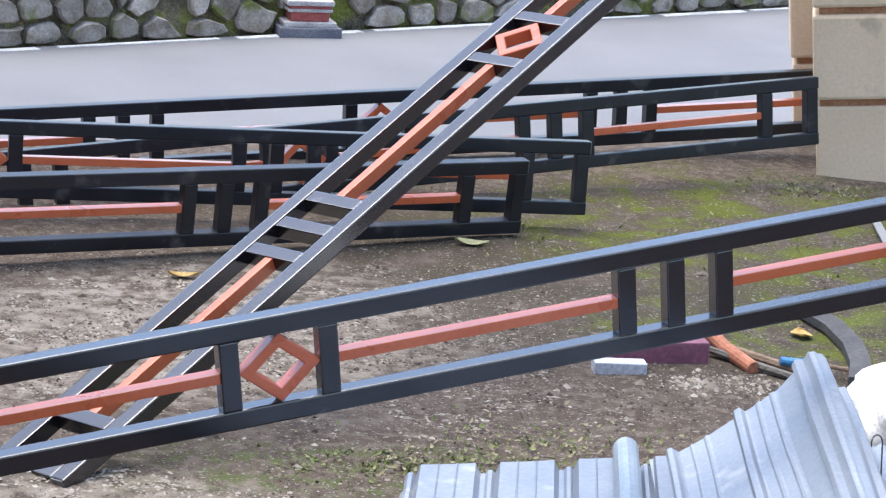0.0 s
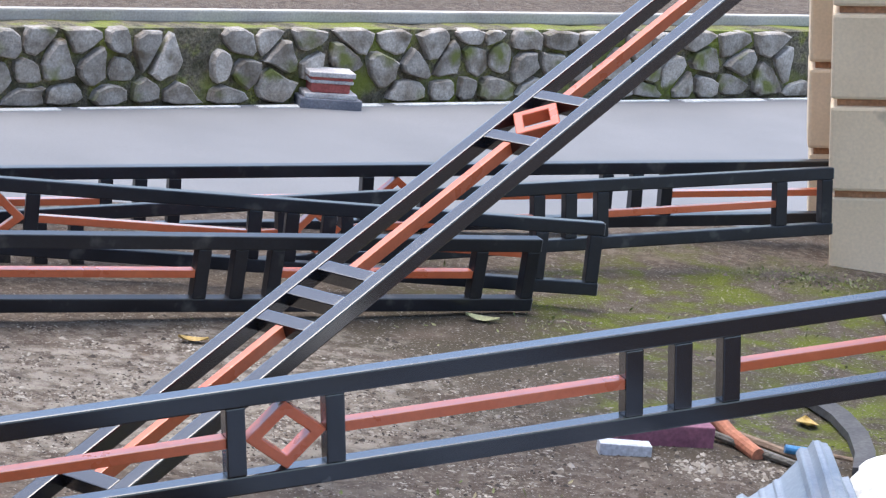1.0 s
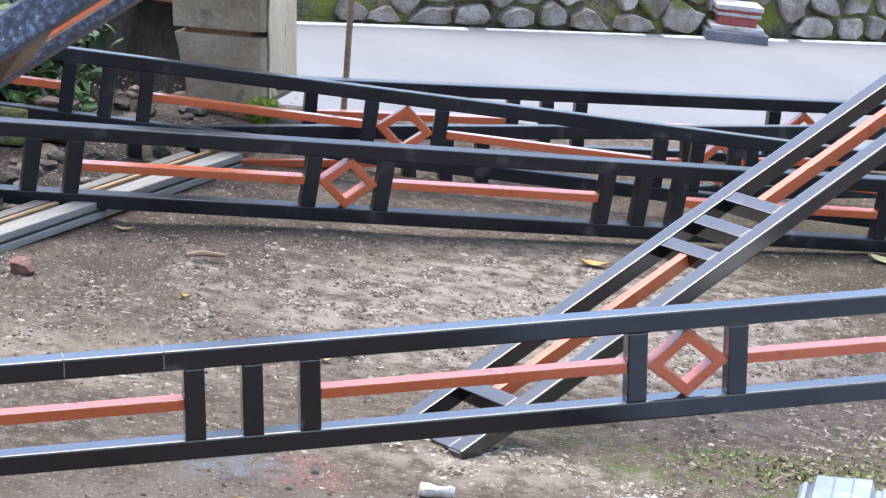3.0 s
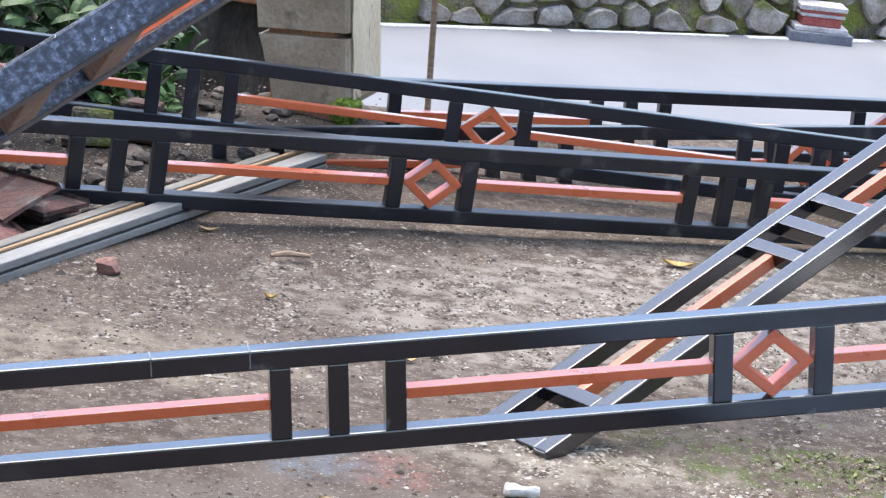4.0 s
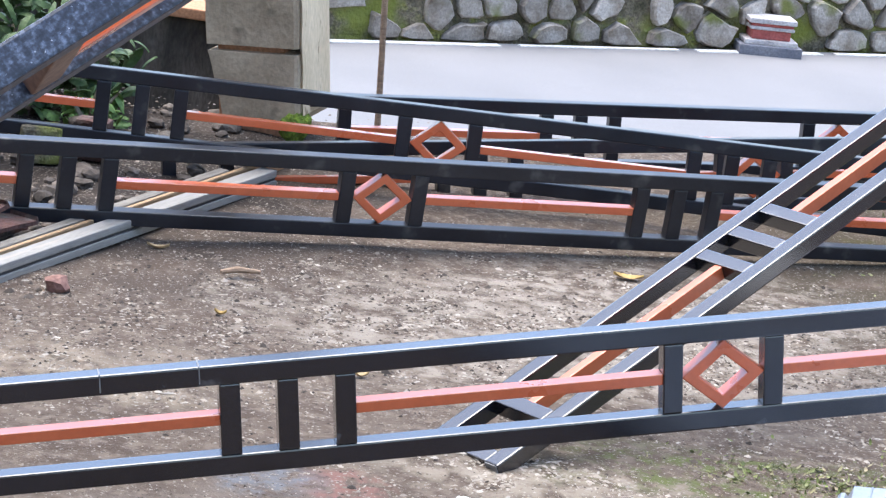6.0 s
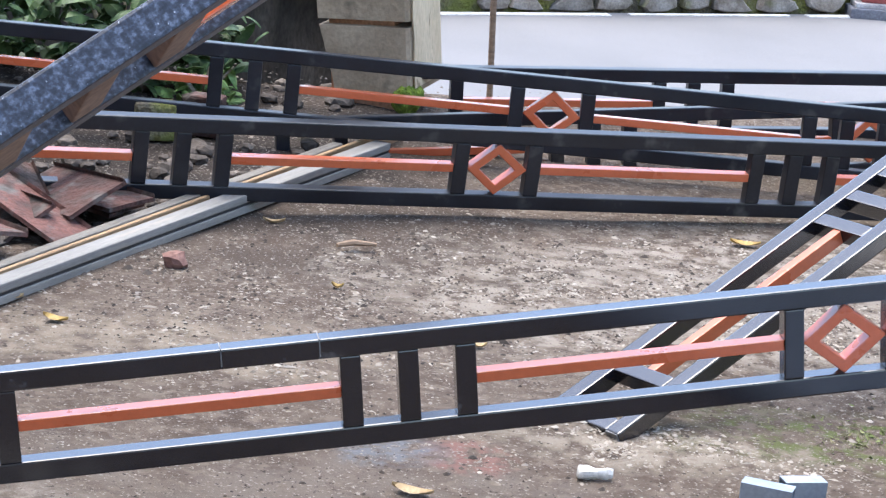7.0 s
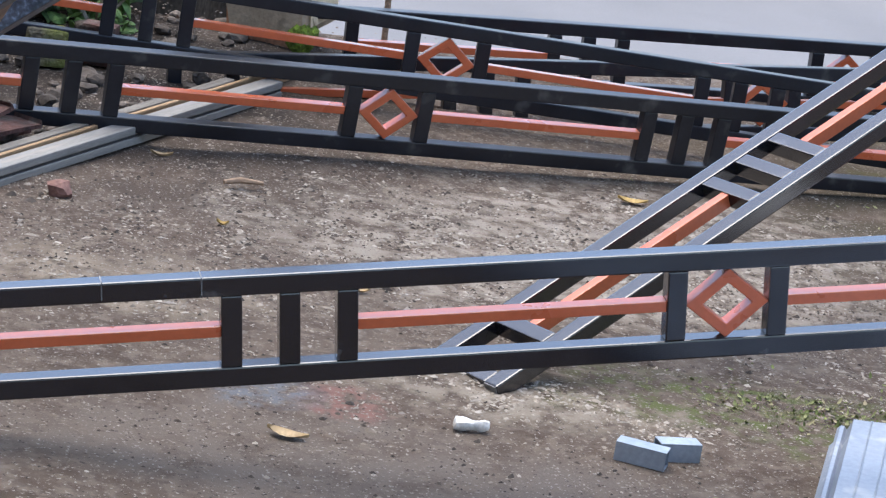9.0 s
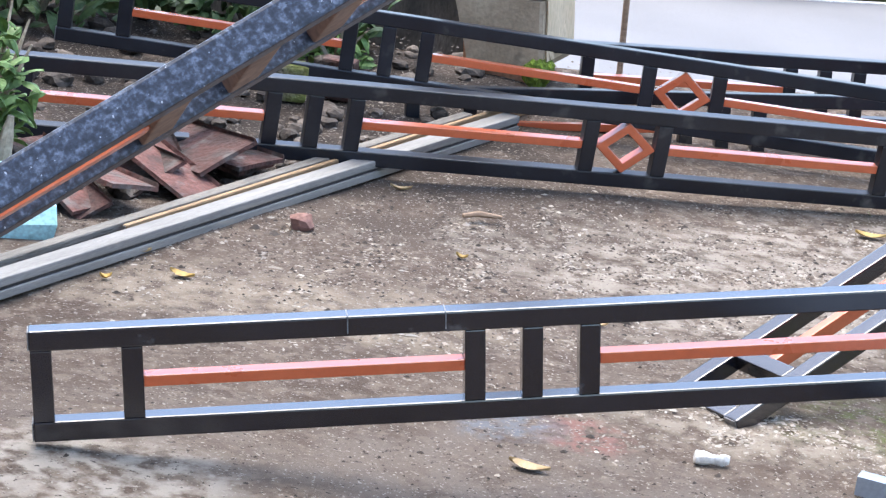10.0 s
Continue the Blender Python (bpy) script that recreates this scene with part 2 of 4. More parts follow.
def pipe(points, radius, sides=8):
    """A round bar along points; radius may differ point by point."""
    pts = [Vector(p) for p in points]
    rad = radius if isinstance(radius, (list, tuple)) else [radius] * len(pts)
    rings = []
    for k, p in enumerate(pts):
        d = (pts[min(k + 1, len(pts) - 1)] - pts[max(k - 1, 0)]).normalized()
        a = d.orthogonal().normalized() if abs(d.z) > 0.9 else d.cross(Vector((0, 0, 1))).normalized()
        c = d.cross(a)
        rings.append([p + rad[k] * (a * math.cos(q) + c * math.sin(q)) for q in [2 * math.pi * j / sides for j in range(sides)]])
    return loft(rings)


def yard(x, y, z=0.0, rz=0.0, rx=0.0, ry=0.0):
    return SLOPE @ pose(x, y, z, rx, ry, rz)


def axes(origin, axis, up):
    x = Vector(axis).normalized()
    z = (Vector(up) - x * x.dot(Vector(up))).normalized()
    y = z.cross(x)
    m = Matrix((x, y, z)).transposed().to_4x4()
    m.translation = origin
    return m


def lie(x, y, z, yaw, slope, lean):
    """The pose of a truss: its heading, its rise along its length and its lean to the back, in degrees."""
    yaw, slope, lean = radians(yaw), radians(slope), radians(lean)
    ax = Vector((math.cos(yaw) * math.cos(slope), math.sin(yaw) * math.cos(slope), math.sin(slope)))
    back = Vector((-math.sin(yaw), math.cos(yaw), 0))
    return SLOPE @ axes((x, y, z), ax, ax.cross(back) * math.cos(lean) + back * math.sin(lean))


# ---- ground, road and retaining wall ----
T = 0.04                                    # side of the square tube
ROAD_DROP = 0.35
STREET = pose(0, 0, 0, 0, 0, 26.0)          # the street's heading in the yard's plane


def lay(x, y):
    """The height of the trodden earth, with the dust pushed up where the slanting truss dug in."""
    z = min(0.02 * (noise.noise((x * 1.3, y * 1.3, 0)) + 0.35 * noise.noise((x * 6, y * 6, 2))), 0.012)
    return z + 0.02 * math.exp(-((x - 0.36) ** 2 / 0.05 + (y - 5.68) ** 2 / 0.012))


def ground():
    bm = bmesh.new()
    xs = [-300, -60, -12] + [-4 + 0.12 * k for k in range(80)] + [12, 60, 300]
    ys = [-300, -60, -8, 0, 2, 4] + [4.6 + 0.1 * k for k in range(43)]
    grid = []
    for y in ys:
        row = []
        for x in xs:
            near = -4 < x < 5.5 and y > 4.5
            row.append(bm.verts.new((x, y + 0.18 * x if y > 8.7 else y, lay(x, y) if near else -0.004)))
        grid.append(row)
    last = grid[-1]
    for dy, z in ((0.06, -0.12), (0.12, -ROAD_DROP - 0.02), (4, -ROAD_DROP - 0.02), (12, -ROAD_DROP - 0.03), (400, -ROAD_DROP - 0.03)):
        grid.append([bm.verts.new((v.co.x, v.co.y + dy, z)) for v in last])
    for a, c in zip(grid, grid[1:]):
        for k in range(len(a) - 1):
            bm.faces.new((a[k], a[k + 1], c[k + 1], c[k]))
    for f in bm.faces:
        f.smooth = True
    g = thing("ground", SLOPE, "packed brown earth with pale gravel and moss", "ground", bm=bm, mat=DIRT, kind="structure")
    return g


ground()
FAR = Vector((1.98, 13.0, -ROAD_DROP))       # foot of the retaining wall, below the plinth
WALL = SLOPE @ Matrix.Translation(FAR) @ pose(0, 0, 0, 0, 0, 26.0)


def road():
    bm = bmesh.new()
    xs = [-200, -40, -12, -8, -6, -4, -2, 0, 2, 4, 6, 8, 12, 40, 200]
    rows = []
    for y in (-4.2, -3.4, -2.2, -1.0, -0.02):
        rows.append([bm.verts.new((x, y, 0.02 * math.cos((y + 2.1) * 0.7))) for x in xs])
    for a, c in zip(rows, rows[1:]):
        for k in range(len(a) - 1):
            bm.faces.new((a[k], a[k + 1], c[k + 1], c[k]))
    thing("road", WALL, "worn grey asphalt lane", "road", bm=bm, mat=ASPHALT, kind="structure")
    bm = bmesh.new()
    rng = random.Random(4)
    x = -5.0
    while x < 7:
        w = rng.uniform(0.2, 1.1)
        if rng.random() < 0.93:
            d = rng.uniform(0.02, 0.055)
            box(x, -0.05 - d, 0.0, x + w * 0.9, -0.045, 0.008, 0.003, bm)
        x += w
    thing("road_edge_line", WALL, "broken white line of lime along the asphalt edge", "edge line", bm=bm,
          mat=material("lime_white", [(0.42, 0.41, 0.39), (0.68, 0.67, 0.64)], 9, 0.9, bump=0.2), kind="structure")


road()


def shade_walls():
    """Unseen plain walls added left of and behind the view to block sky light."""
    bm = box(-3.3, -2.0, -0.3, -3.1, 8.6, 3.6, 0.01)
    thing("wall_side", SLOPE, "plain unseen side wall added to shade the yard's left", "wall", bm=bm, mat=CONCRETE, kind="structure")
    bm = box(-3.3, -2.25, -0.3, 1.2, -2.02, 3.6, 0.01)
    thing("wall_house", SLOPE, "plain unseen wall added behind the camera to block light", "wall", bm=bm, mat=CONCRETE, kind="structure")


shade_walls()
WALL_TOP = 0.345


def retaining_wall():
    bm = bmesh.new()
    xs = [-8 + 0.1 * k for k in range(170)]
    rows = []
    for k in range(9):
        z = -0.1 + (WALL_TOP + 0.1) * k / 8
        rows.append([bm.verts.new((x, 0.02 + 0.10 * z + 0.018 * noise.noise((x * 5, z * 9, 3)), z)) for x in xs])
    rows.append([bm.verts.new((x, 0.24, WALL_TOP + 0.0 + 0.02 * noise.noise((x * 3, 4, 0)))) for x in xs])
    rows.append([bm.verts.new((x, 0.8, -0.1)) for x in xs])
    for a, c in zip(rows, rows[1:]):
        for k in range(len(a) - 1):
            bm.faces.new((a[k], a[k + 1], c[k + 1], c[k]))
    wall = thing("wall_street", WALL, "rubble stone retaining wall with mossy mortar", "wall", bm=bm, mat=MOSSY, kind="structure")
    rng = random.Random(11)
    seeds = []
    for row, z in enumerate((0.045, 0.175, 0.30)):
        x = -5.6 + 0.1 * row
        while x < 7.6:
            seeds.append((x + rng.uniform(-0.03, 0.03), z + rng.uniform(-0.045, 0.045)))
            x += rng.choice((0.13, 0.17, 0.22, 0.27))
    for cx, cz in seeds:
        # the cell of points nearer to this seed than to any other
        cell = [(-0.16, -cz), (0.16, -cz), (0.16, WALL_TOP - cz + 0.01), (-0.16, WALL_TOP - cz + 0.01)]
        for ox, oz in seeds:
            dx, dz = ox - cx, oz - cz
            if (dx, dz) == (0, 0) or abs(dx) > 0.45:
                continue
            lim = (dx * dx + dz * dz) / 2
            cut = []
            for k in range(len(cell)):
                (ax, az), (bx, bz) = cell[k], cell[(k + 1) % len(cell)]
                da, db = ax * dx + az * dz - lim, bx * dx + bz * dz - lim
                if da <= 0:
                    cut.append((ax, az))
                if (da < 0) != (db < 0):
                    f = da / (da - db)
                    cut.append((ax + f * (bx - ax), az + f * (bz - az)))
            cell = cut
            if len(cell) < 3:
                break
        if len(cell) < 3 or rng.random() < 0.08 or (-0.22 < cx < 0.1 and cz < 0.2):
            continue
        mx, mz = sum(p[0] for p in cell) / len(cell), sum(p[1] for p in cell) / len(cell)
        rim = []
        for k in range(len(cell)):           # cut corners, so that the stones stay angular but worn
            (ax, az), (bx, bz) = cell[k], cell[(k + 1) % len(cell)]
            ln = math.hypot(bx - ax, bz - az)
            for f in ((0.22, 0.78) if ln > 0.06 else (0.5,)):
                f += rng.uniform(-0.08, 0.08)
                g = rng.uniform(0.74, 0.96)
                rim.append((mx + (ax + f * (bx - ax) - mx) * g, mz + (az + f * (bz - az) - mz) * g))
        out, n = rng.uniform(0.022, 0.05), len(rim)
        bm = bmesh.new()
        tilt, rise = rng.uniform(-0.1, 0.1), rng.uniform(-0.12, 0.12)
        rings = [[bm.verts.new((mx + (px - mx) * sc, -d - (tilt * px + rise * pz) * (d > 0), mz + (pz - mz) * sc)) for px, pz in rim]
                 for sc, d in ((1.0, -0.03), (0.98, out * 0.75), (0.87, out))]
        for a, c in zip(rings, rings[1:]):
            for q in range(n):
                bm.faces.new((a[q], a[(q + 1) % n], c[(q + 1) % n], c[q]))
        top = bm.verts.new((mx + rng.uniform(-0.03, 0.03), -out * rng.uniform(0.95, 1.12), mz + rng.uniform(-0.02, 0.02)))
        for q in range(n):
            bm.faces.new((rings[2][q], rings[2][(q + 1) % n], top))
        bmesh.ops.recalc_face_normals(bm, faces=bm.faces)
        part("stone", bm, STONE, wall).location = (cx, 0.02 + 0.1 * cz, cz)
    # terrace behind the wall, with a pale concrete ledge
    bm = box(-9, 0.22, WALL_TOP - 0.005, 9, 0.27, WALL_TOP + 0.055, 0.01)
    thing("ledge", WALL, "long pale concrete ledge above the stone wall", "ledge", bm=bm, mat=PALE_CONCRETE, kind="structure")
    bm = box(-60, 0.275, -0.2, 60, 6.0, WALL_TOP + 0.04)
    box(-60, 6.0, -0.2, 60, 60, WALL_TOP + 1.0, 0, bm)
    thing("terrace", WALL, "dark earth terrace behind the retaining wall", "terrace", bm=bm, mat=DIRT, kind="structure")


retaining_wall()


def plinth():
    m = WALL @ pose(-0.125, -0.06, 0.0, 0, 0, -20) @ Matrix.Diagonal((0.90, 0.6, 0.80, 1))
    p = thing("plinth", m, "small stepped plinth with red and white bands at the roadside", "plinth")
    red = material("faded_red_paint", [(0.30, 0.06, 0.05), (0.42, 0.12, 0.10)], 8, 0.8, bump=0.2)
    white = material("faded_white_paint", [(0.34, 0.31, 0.30), (0.56, 0.53, 0.51)], 8, 0.8, bump=0.2)
    grey = material("dark_painted_concrete", [(0.12, 0.125, 0.15), (0.2, 0.2, 0.22)], 8, 0.85, bump=0.2)
    z = 0.0
    for name, w, h, mat in (("foot", 0.33, 0.062, grey), ("lower_band", 0.28, 0.03, white), ("red_band", 0.205, 0.055, red),
                            ("upper_band", 0.235, 0.02, white), ("neck", 0.225, 0.018, red), ("top", 0.25, 0.03, white)):
        part(name, box(-w / 2, -w / 2, z, w / 2, w / 2, z + h, 0.008), mat, p, name.replace("_", " ") + ", weathered paint")
        z += h


plinth()


# ---- trusses of square steel tube ----
H, HALF = 0.223, 1.797                       # height and half length
POST_END, POST_OUT, POST_MID, POST_IN, POST_DIA = 1.6075, 0.9641, 0.8541, 0.7441, 0.1017


END = material("bare_steel_end", [(0.12, 0.125, 0.13), (0.24, 0.245, 0.25)], 30, 0.5, metal=0.3)


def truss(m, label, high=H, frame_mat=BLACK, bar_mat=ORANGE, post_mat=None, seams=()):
    post_mat = post_mat or frame_mat
    tr = thing("steel_truss", m, label, "truss", "steel trusses in the yard")
    part("top_rail", box(-HALF, 0, high - T, HALF, T, high, 0.004), frame_mat, tr)
    part("bottom_rail", box(-HALF, 0, 0, HALF, T, T, 0.004), frame_mat, tr)
    post = mesh_of(box(-T / 2, 0.001, T, T / 2, T - 0.001, high - T, 0.003), post_mat)
    for s in (-1, 1):
        for u in (HALF - T / 2 - 0.001, POST_END, POST_OUT, POST_MID, POST_IN, POST_DIA):
            part("post", post, None, tr).location = (s * u, 0, 0)
    zc = high / 2
    for a, c in ((POST_END, POST_OUT), (POST_IN, POST_DIA)):
        bar = mesh_of(box(a * -1 + T / 2, 0.004, zc - 0.011, -c - T / 2, T - 0.004, zc + 0.011, 0.002), bar_mat)
        for s in (-1, 1):
            b = part("orange_bar", bar, None, tr, "flat orange painted bar")
            if s > 0:
                b.location = (a + c, 0, 0)
    cap = mesh_of(box(-0.001, 0.002, 0.002, 0.001, T - 0.002, T - 0.002), END)
    for sx in (-1, 1):
        for z in (0, high - T):
            part("end_cap", cap, None, tr, "bare metal tube end").location = (sx * (HALF + 0.0012), 0, z)
    for u in seams:
        part("weld_seam", box(u - 0.0012, -0.0006, high - T + 0.006, u + 0.0012, T + 0.0005, high + 0.0007), END, tr, "pale weld seam")
    r = zc - T                                # half of the diamond's height
    w = POST_DIA - T / 2 + 0.002
    k = 0.6
    bm = bmesh.new()
    loops = []
    for y in (0.003, T - 0.003):
        loops.append([[bm.verts.new((x * f, y, zc + z * f)) for x, z in ((0, r), (w, 0), (0, -r), (-w, 0))] for f in (1.0, k)])
    for s in range(4):
        q = (s + 1) % 4
        (fo, fi), (bo, bi) = loops
        bm.faces.new((fo[s], fo[q], fi[q], fi[s]))
        bm.faces.new((bo[s], bi[s], bi[q], bo[q]))
        bm.faces.new((fo[s], bo[s], bo[q], fo[q]))
        bm.faces.new((fi[s], fi[q], bi[q], bi[s]))
    bmesh.ops.recalc_face_normals(bm, faces=bm.faces)
    bmesh.ops.bevel(bm, geom=list(bm.edges), offset=0.002, segments=1, affect="EDGES")
    part("diamond", bm, bar_mat, tr, "orange diamond frame between two posts")
    return tr


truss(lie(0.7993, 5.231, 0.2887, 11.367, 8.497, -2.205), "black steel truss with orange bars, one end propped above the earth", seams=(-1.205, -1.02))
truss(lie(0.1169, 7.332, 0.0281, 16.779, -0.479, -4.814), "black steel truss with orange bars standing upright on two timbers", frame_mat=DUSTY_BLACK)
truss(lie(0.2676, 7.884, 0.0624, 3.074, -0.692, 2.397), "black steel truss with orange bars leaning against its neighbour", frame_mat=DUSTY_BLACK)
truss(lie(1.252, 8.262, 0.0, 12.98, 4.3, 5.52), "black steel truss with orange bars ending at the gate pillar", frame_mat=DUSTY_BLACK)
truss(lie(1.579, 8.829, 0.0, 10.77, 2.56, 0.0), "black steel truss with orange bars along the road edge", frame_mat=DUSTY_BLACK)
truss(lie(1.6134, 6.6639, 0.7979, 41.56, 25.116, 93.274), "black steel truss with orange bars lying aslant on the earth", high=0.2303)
truss(SLOPE @ axes((-0.9899, 2.3443, 0.9364), (0.7089, 0.482, 0.515), (-0.2352, 0.8498, -0.4717)),
      "dusty dark steel truss raised aslant with brown primed posts", frame_mat=SPECKLED, post_mat=PRIMER)


# ---- gate pillars ----
def pillar(x, y, yaw, wide, courses, mat, label, course=0.31, deep=None, first=0.0):
    deep = deep or wide
    at = SLOPE @ Vector((x, y, 0))
    p = thing("gate_pillar", Matrix.Translation(at) @ pose(0, 0, 0, 0, 0, yaw), label, "gate pillar")
    part("core", box(0.014, 0.014, -0.25, wide - 0.014, deep - 0.014, first + course * courses, 0.004), TERRACOTTA, p, "terracotta coloured joint core")
    z = first
    part("panel", box(0.0, 0.0, -0.3, wide, deep, first - 0.012, 0.008), mat, p)
    for k in range(courses):
        part("panel", box(-0.008, -0.008, z + 0.012, wide + 0.008, deep + 0.008, z + course - 0.012, 0.012), mat, p)
        z += course
    return p


pillar(3.054, 8.82, -17.5, 0.5, 6, CREAM, "cream plastered gate pillar with grooved courses", first=0.24)
pillar(3.172, 9.46, -16, 0.3, 6, CREAM, "slimmer cream plastered pillar behind the gate pillar", first=0.26)


def broken_pillar():
    at = SLOPE @ Vector((-0.425, 8.55, 0))
    p = thing("gate_pillar", Matrix.Translation(at) @ pose(0, 0, 0, 0, 0, -20), "stained cream gate pillar with a broken mossy foot", "gate pillar")
    part("core", box(0.03, 0.02, -0.2, 0.25, 0.2, 1.9, 0.004), TERRACOTTA, p, "terracotta coloured joint core")
    z = 0.03
    for k, (h, left_low, left_top) in enumerate(((0.21, 0.055, 0.01), (0.29, 0.005, 0.0), (0.3, 0, 0), (0.3, 0, 0), (0.3, 0, 0), (0.3, 0, 0))):
        wav = [0.006 * noise.noise((k * 3.1, j * 1.7, 0)) for j in range(6)]
        rings = []
        for j, f in enumerate((0, 0.25, 0.5, 0.75, 1.0)):
            x0 = left_low + (left_top - left_low) * f + wav[j]
            zz = z + h * f
            rings.append([(x0, -0.008, zz), (0.295, -0.008, zz), (0.305, 0.0, zz), (0.305, 0.24, zz), (x0, 0.24, zz)])
        bm = loft(rings)
        part("panel", bm, OLD_CREAM, p)
        z += h + 0.02
    # thin pale skin on the right side; its colour also carries that side's light
    rings = []
    for j in range(24):
        zz = 0.05 + 0.075 * j
        wob = 0.012 * noise.noise((j * 0.9, 4.0, 1.0))
        rings.append([(0.306, 0.02 + wob, zz), (0.314, 0.014 + wob, zz), (0.314, 0.236, zz), (0.306, 0.238, zz)])
    part("plaster_face", loft(rings), LIT_CREAM, p, "pale cream plaster skin with chipped marks, coloured as the lit side")
    bm = bmesh.new()
    bmesh.ops.create_icosphere(bm, subdivisions=3, radius=1.0)
    for v in bm.verts:
        v.co *= 1 + 0.25 * noise.noise(v.co * 2.3)
        v.co = Vector((0.28 + v.co.x * 0.045, 0.03 + v.co.y * 0.06, 0.015 + v.co.z * 0.06))
    part("moss", bm, MOSS, p, "bright green moss cushion")


# chipped pale plaster, lightened to make the pillar's right side look lit
LIT_CREAM = material("pale_lit_plaster", [(0.50, 0.40, 0.26), (0.66, 0.55, 0.39)], 5, 0.9, bump=0.3, fine=0.12, grain=(1, 1, 0.4),
                       spots=[((0.20, 0.15, 0.09), 24, 0.62, 0.68)])
MOSS = material("bright_moss", [(0.05, 0.09, 0.008), (0.16, 0.24, 0.02)], 25, 1.0, bump=0.8, bump_scale=90, fine=0.4)
broken_pillar()


def low_wall():
    m = SLOPE @ pose(-0.42, 8.95, 0, 0, 0, -8)
    w = thing("wall_low", m, "low grey plastered wall with a terracotta ledge", "wall", kind="structure")
    part("face", box(-2.6, 0, -0.1, 0.05, 0.12, 0.25, 0.006), SHADED_PLASTER, w)
    part("ledge_board", box(-2.6, -0.03, 0.25, 0.05, 0.15, 0.285, 0.006), TERRACOTTA, w, "terracotta coloured ledge")


# stained grey plaster, its colours taken down to hold the corner's shade
SHADED_PLASTER = material("shaded_plaster", [(0.03, 0.027, 0.022), (0.075, 0.065, 0.053), (0.12, 0.105, 0.088)], 6, 0.9, bump=0.3, fine=0.3, grain=(1.6, 1.6, 0.6),
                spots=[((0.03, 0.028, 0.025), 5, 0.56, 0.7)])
low_wall()

WOOD = material("weathered_wood", [(0.17, 0.11, 0.07), (0.30, 0.21, 0.14)], 14, 0.8, bump=0.3, grain=(1, 6, 6))
bm = pipe([(0.02, 0, -0.3), (0.0, 0, 0.1), (-0.024, 0.0, 0.5), (-0.09, 0.01, 1.5)], 0.0105, 10)
thing("pole", SLOPE @ pose(0.097, 9.02, -0.05), "thin brown wooden pole standing at the road edge", "pole", bm=bm, mat=WOOD)


# ---- beams on the ground, rubble and roof tiles ----
ALU = material("weathered_aluminium", [(0.18, 0.172, 0.158), (0.26, 0.25, 0.232)], 7, 0.7, spec=0.25, bump=0.08, fine=0.15, grain=(0.4, 4, 4),
               spots=[((0.30, 0.27, 0.23), 8, 0.62, 0.76)])
GREYWOOD = material("greyed_timber", [(0.115, 0.103, 0.086), (0.19, 0.175, 0.15)], 9, 0.85, bump=0.4, grain=(0.4, 5, 5))
OCHRE = material("ochre_timber", [(0.24, 0.15, 0.075), (0.33, 0.22, 0.12)], 9, 0.8, bump=0.3, grain=(0.4, 5, 5))
# near-black strip that fills the groove of the channel beam
SLOT = material("dark_slot", [(0.012, 0.012, 0.014), (0.03, 0.03, 0.032)], 9, 0.6)


def channel_beam():
    d = Vector((-0.49, 7.21, 0)) - Vector((-1.2, 5.71, 0))
    m = SLOPE @ axes(Vector((-1.2, 5.71, 0.002)) - d * 0.7, d, (0, 0, 1))
    b = thing("channel_beam", m, "weathered silver channel beam with a dark groove, on the earth", "beam")
    ln = 3.55
    part("lower_flange", box(0, 0, 0, ln, 0.05, 0.02, 0.003), ALU, b)
    part("groove", box(0.002, 0.006, 0.02, ln - 0.002, 0.048, 0.028), SLOT, b, "dark groove")
    part("upper_flange", box(0, 0.002, 0.028, ln, 0.052, 0.05, 0.004), ALU, b)


channel_beam()
d = Vector((-0.33, 7.98, 0)) - Vector((-1.275, 5.95, 0))


def timber(start, back, ln, wide, high, mat, end_mat, label):
    """A sawn board with paler end grain."""
    b = thing("timber", SLOPE @ axes(Vector(start) - d * back, d, (0, 0, 1)), label, "timber")
    part("board", box(0, 0, 0, ln, wide, high, 0.004), mat, b)
    for x in (-0.001, ln + 0.001):
        part("end_grain", box(x - 0.002, 0.003, 0.003, x + 0.002, wide - 0.003, high - 0.003), end_mat, b, "paler sawn end grain")


timber((-1.276, 5.745, 0.0), 0.5, 3.4, 0.032, 0.05, GREYWOOD, OCHRE, "long greyed timber lying on the earth")
timber((-1.260, 5.737, 0.0), -0.25, 2.2, 0.013, 0.049, OCHRE, GREYWOOD, "thin ochre timber strip beside a channel beam")

TILE = material("broken_roof_tile", [(0.05, 0.026, 0.022), (0.115, 0.05, 0.04), (0.085, 0.072, 0.064)], 9, 0.9, bump=0.6, per_object=0.4,
                spots=[((0.13, 0.12, 0.11), 14, 0.55, 0.7), ((0.03, 0.024, 0.02), 6, 0.56, 0.66)])


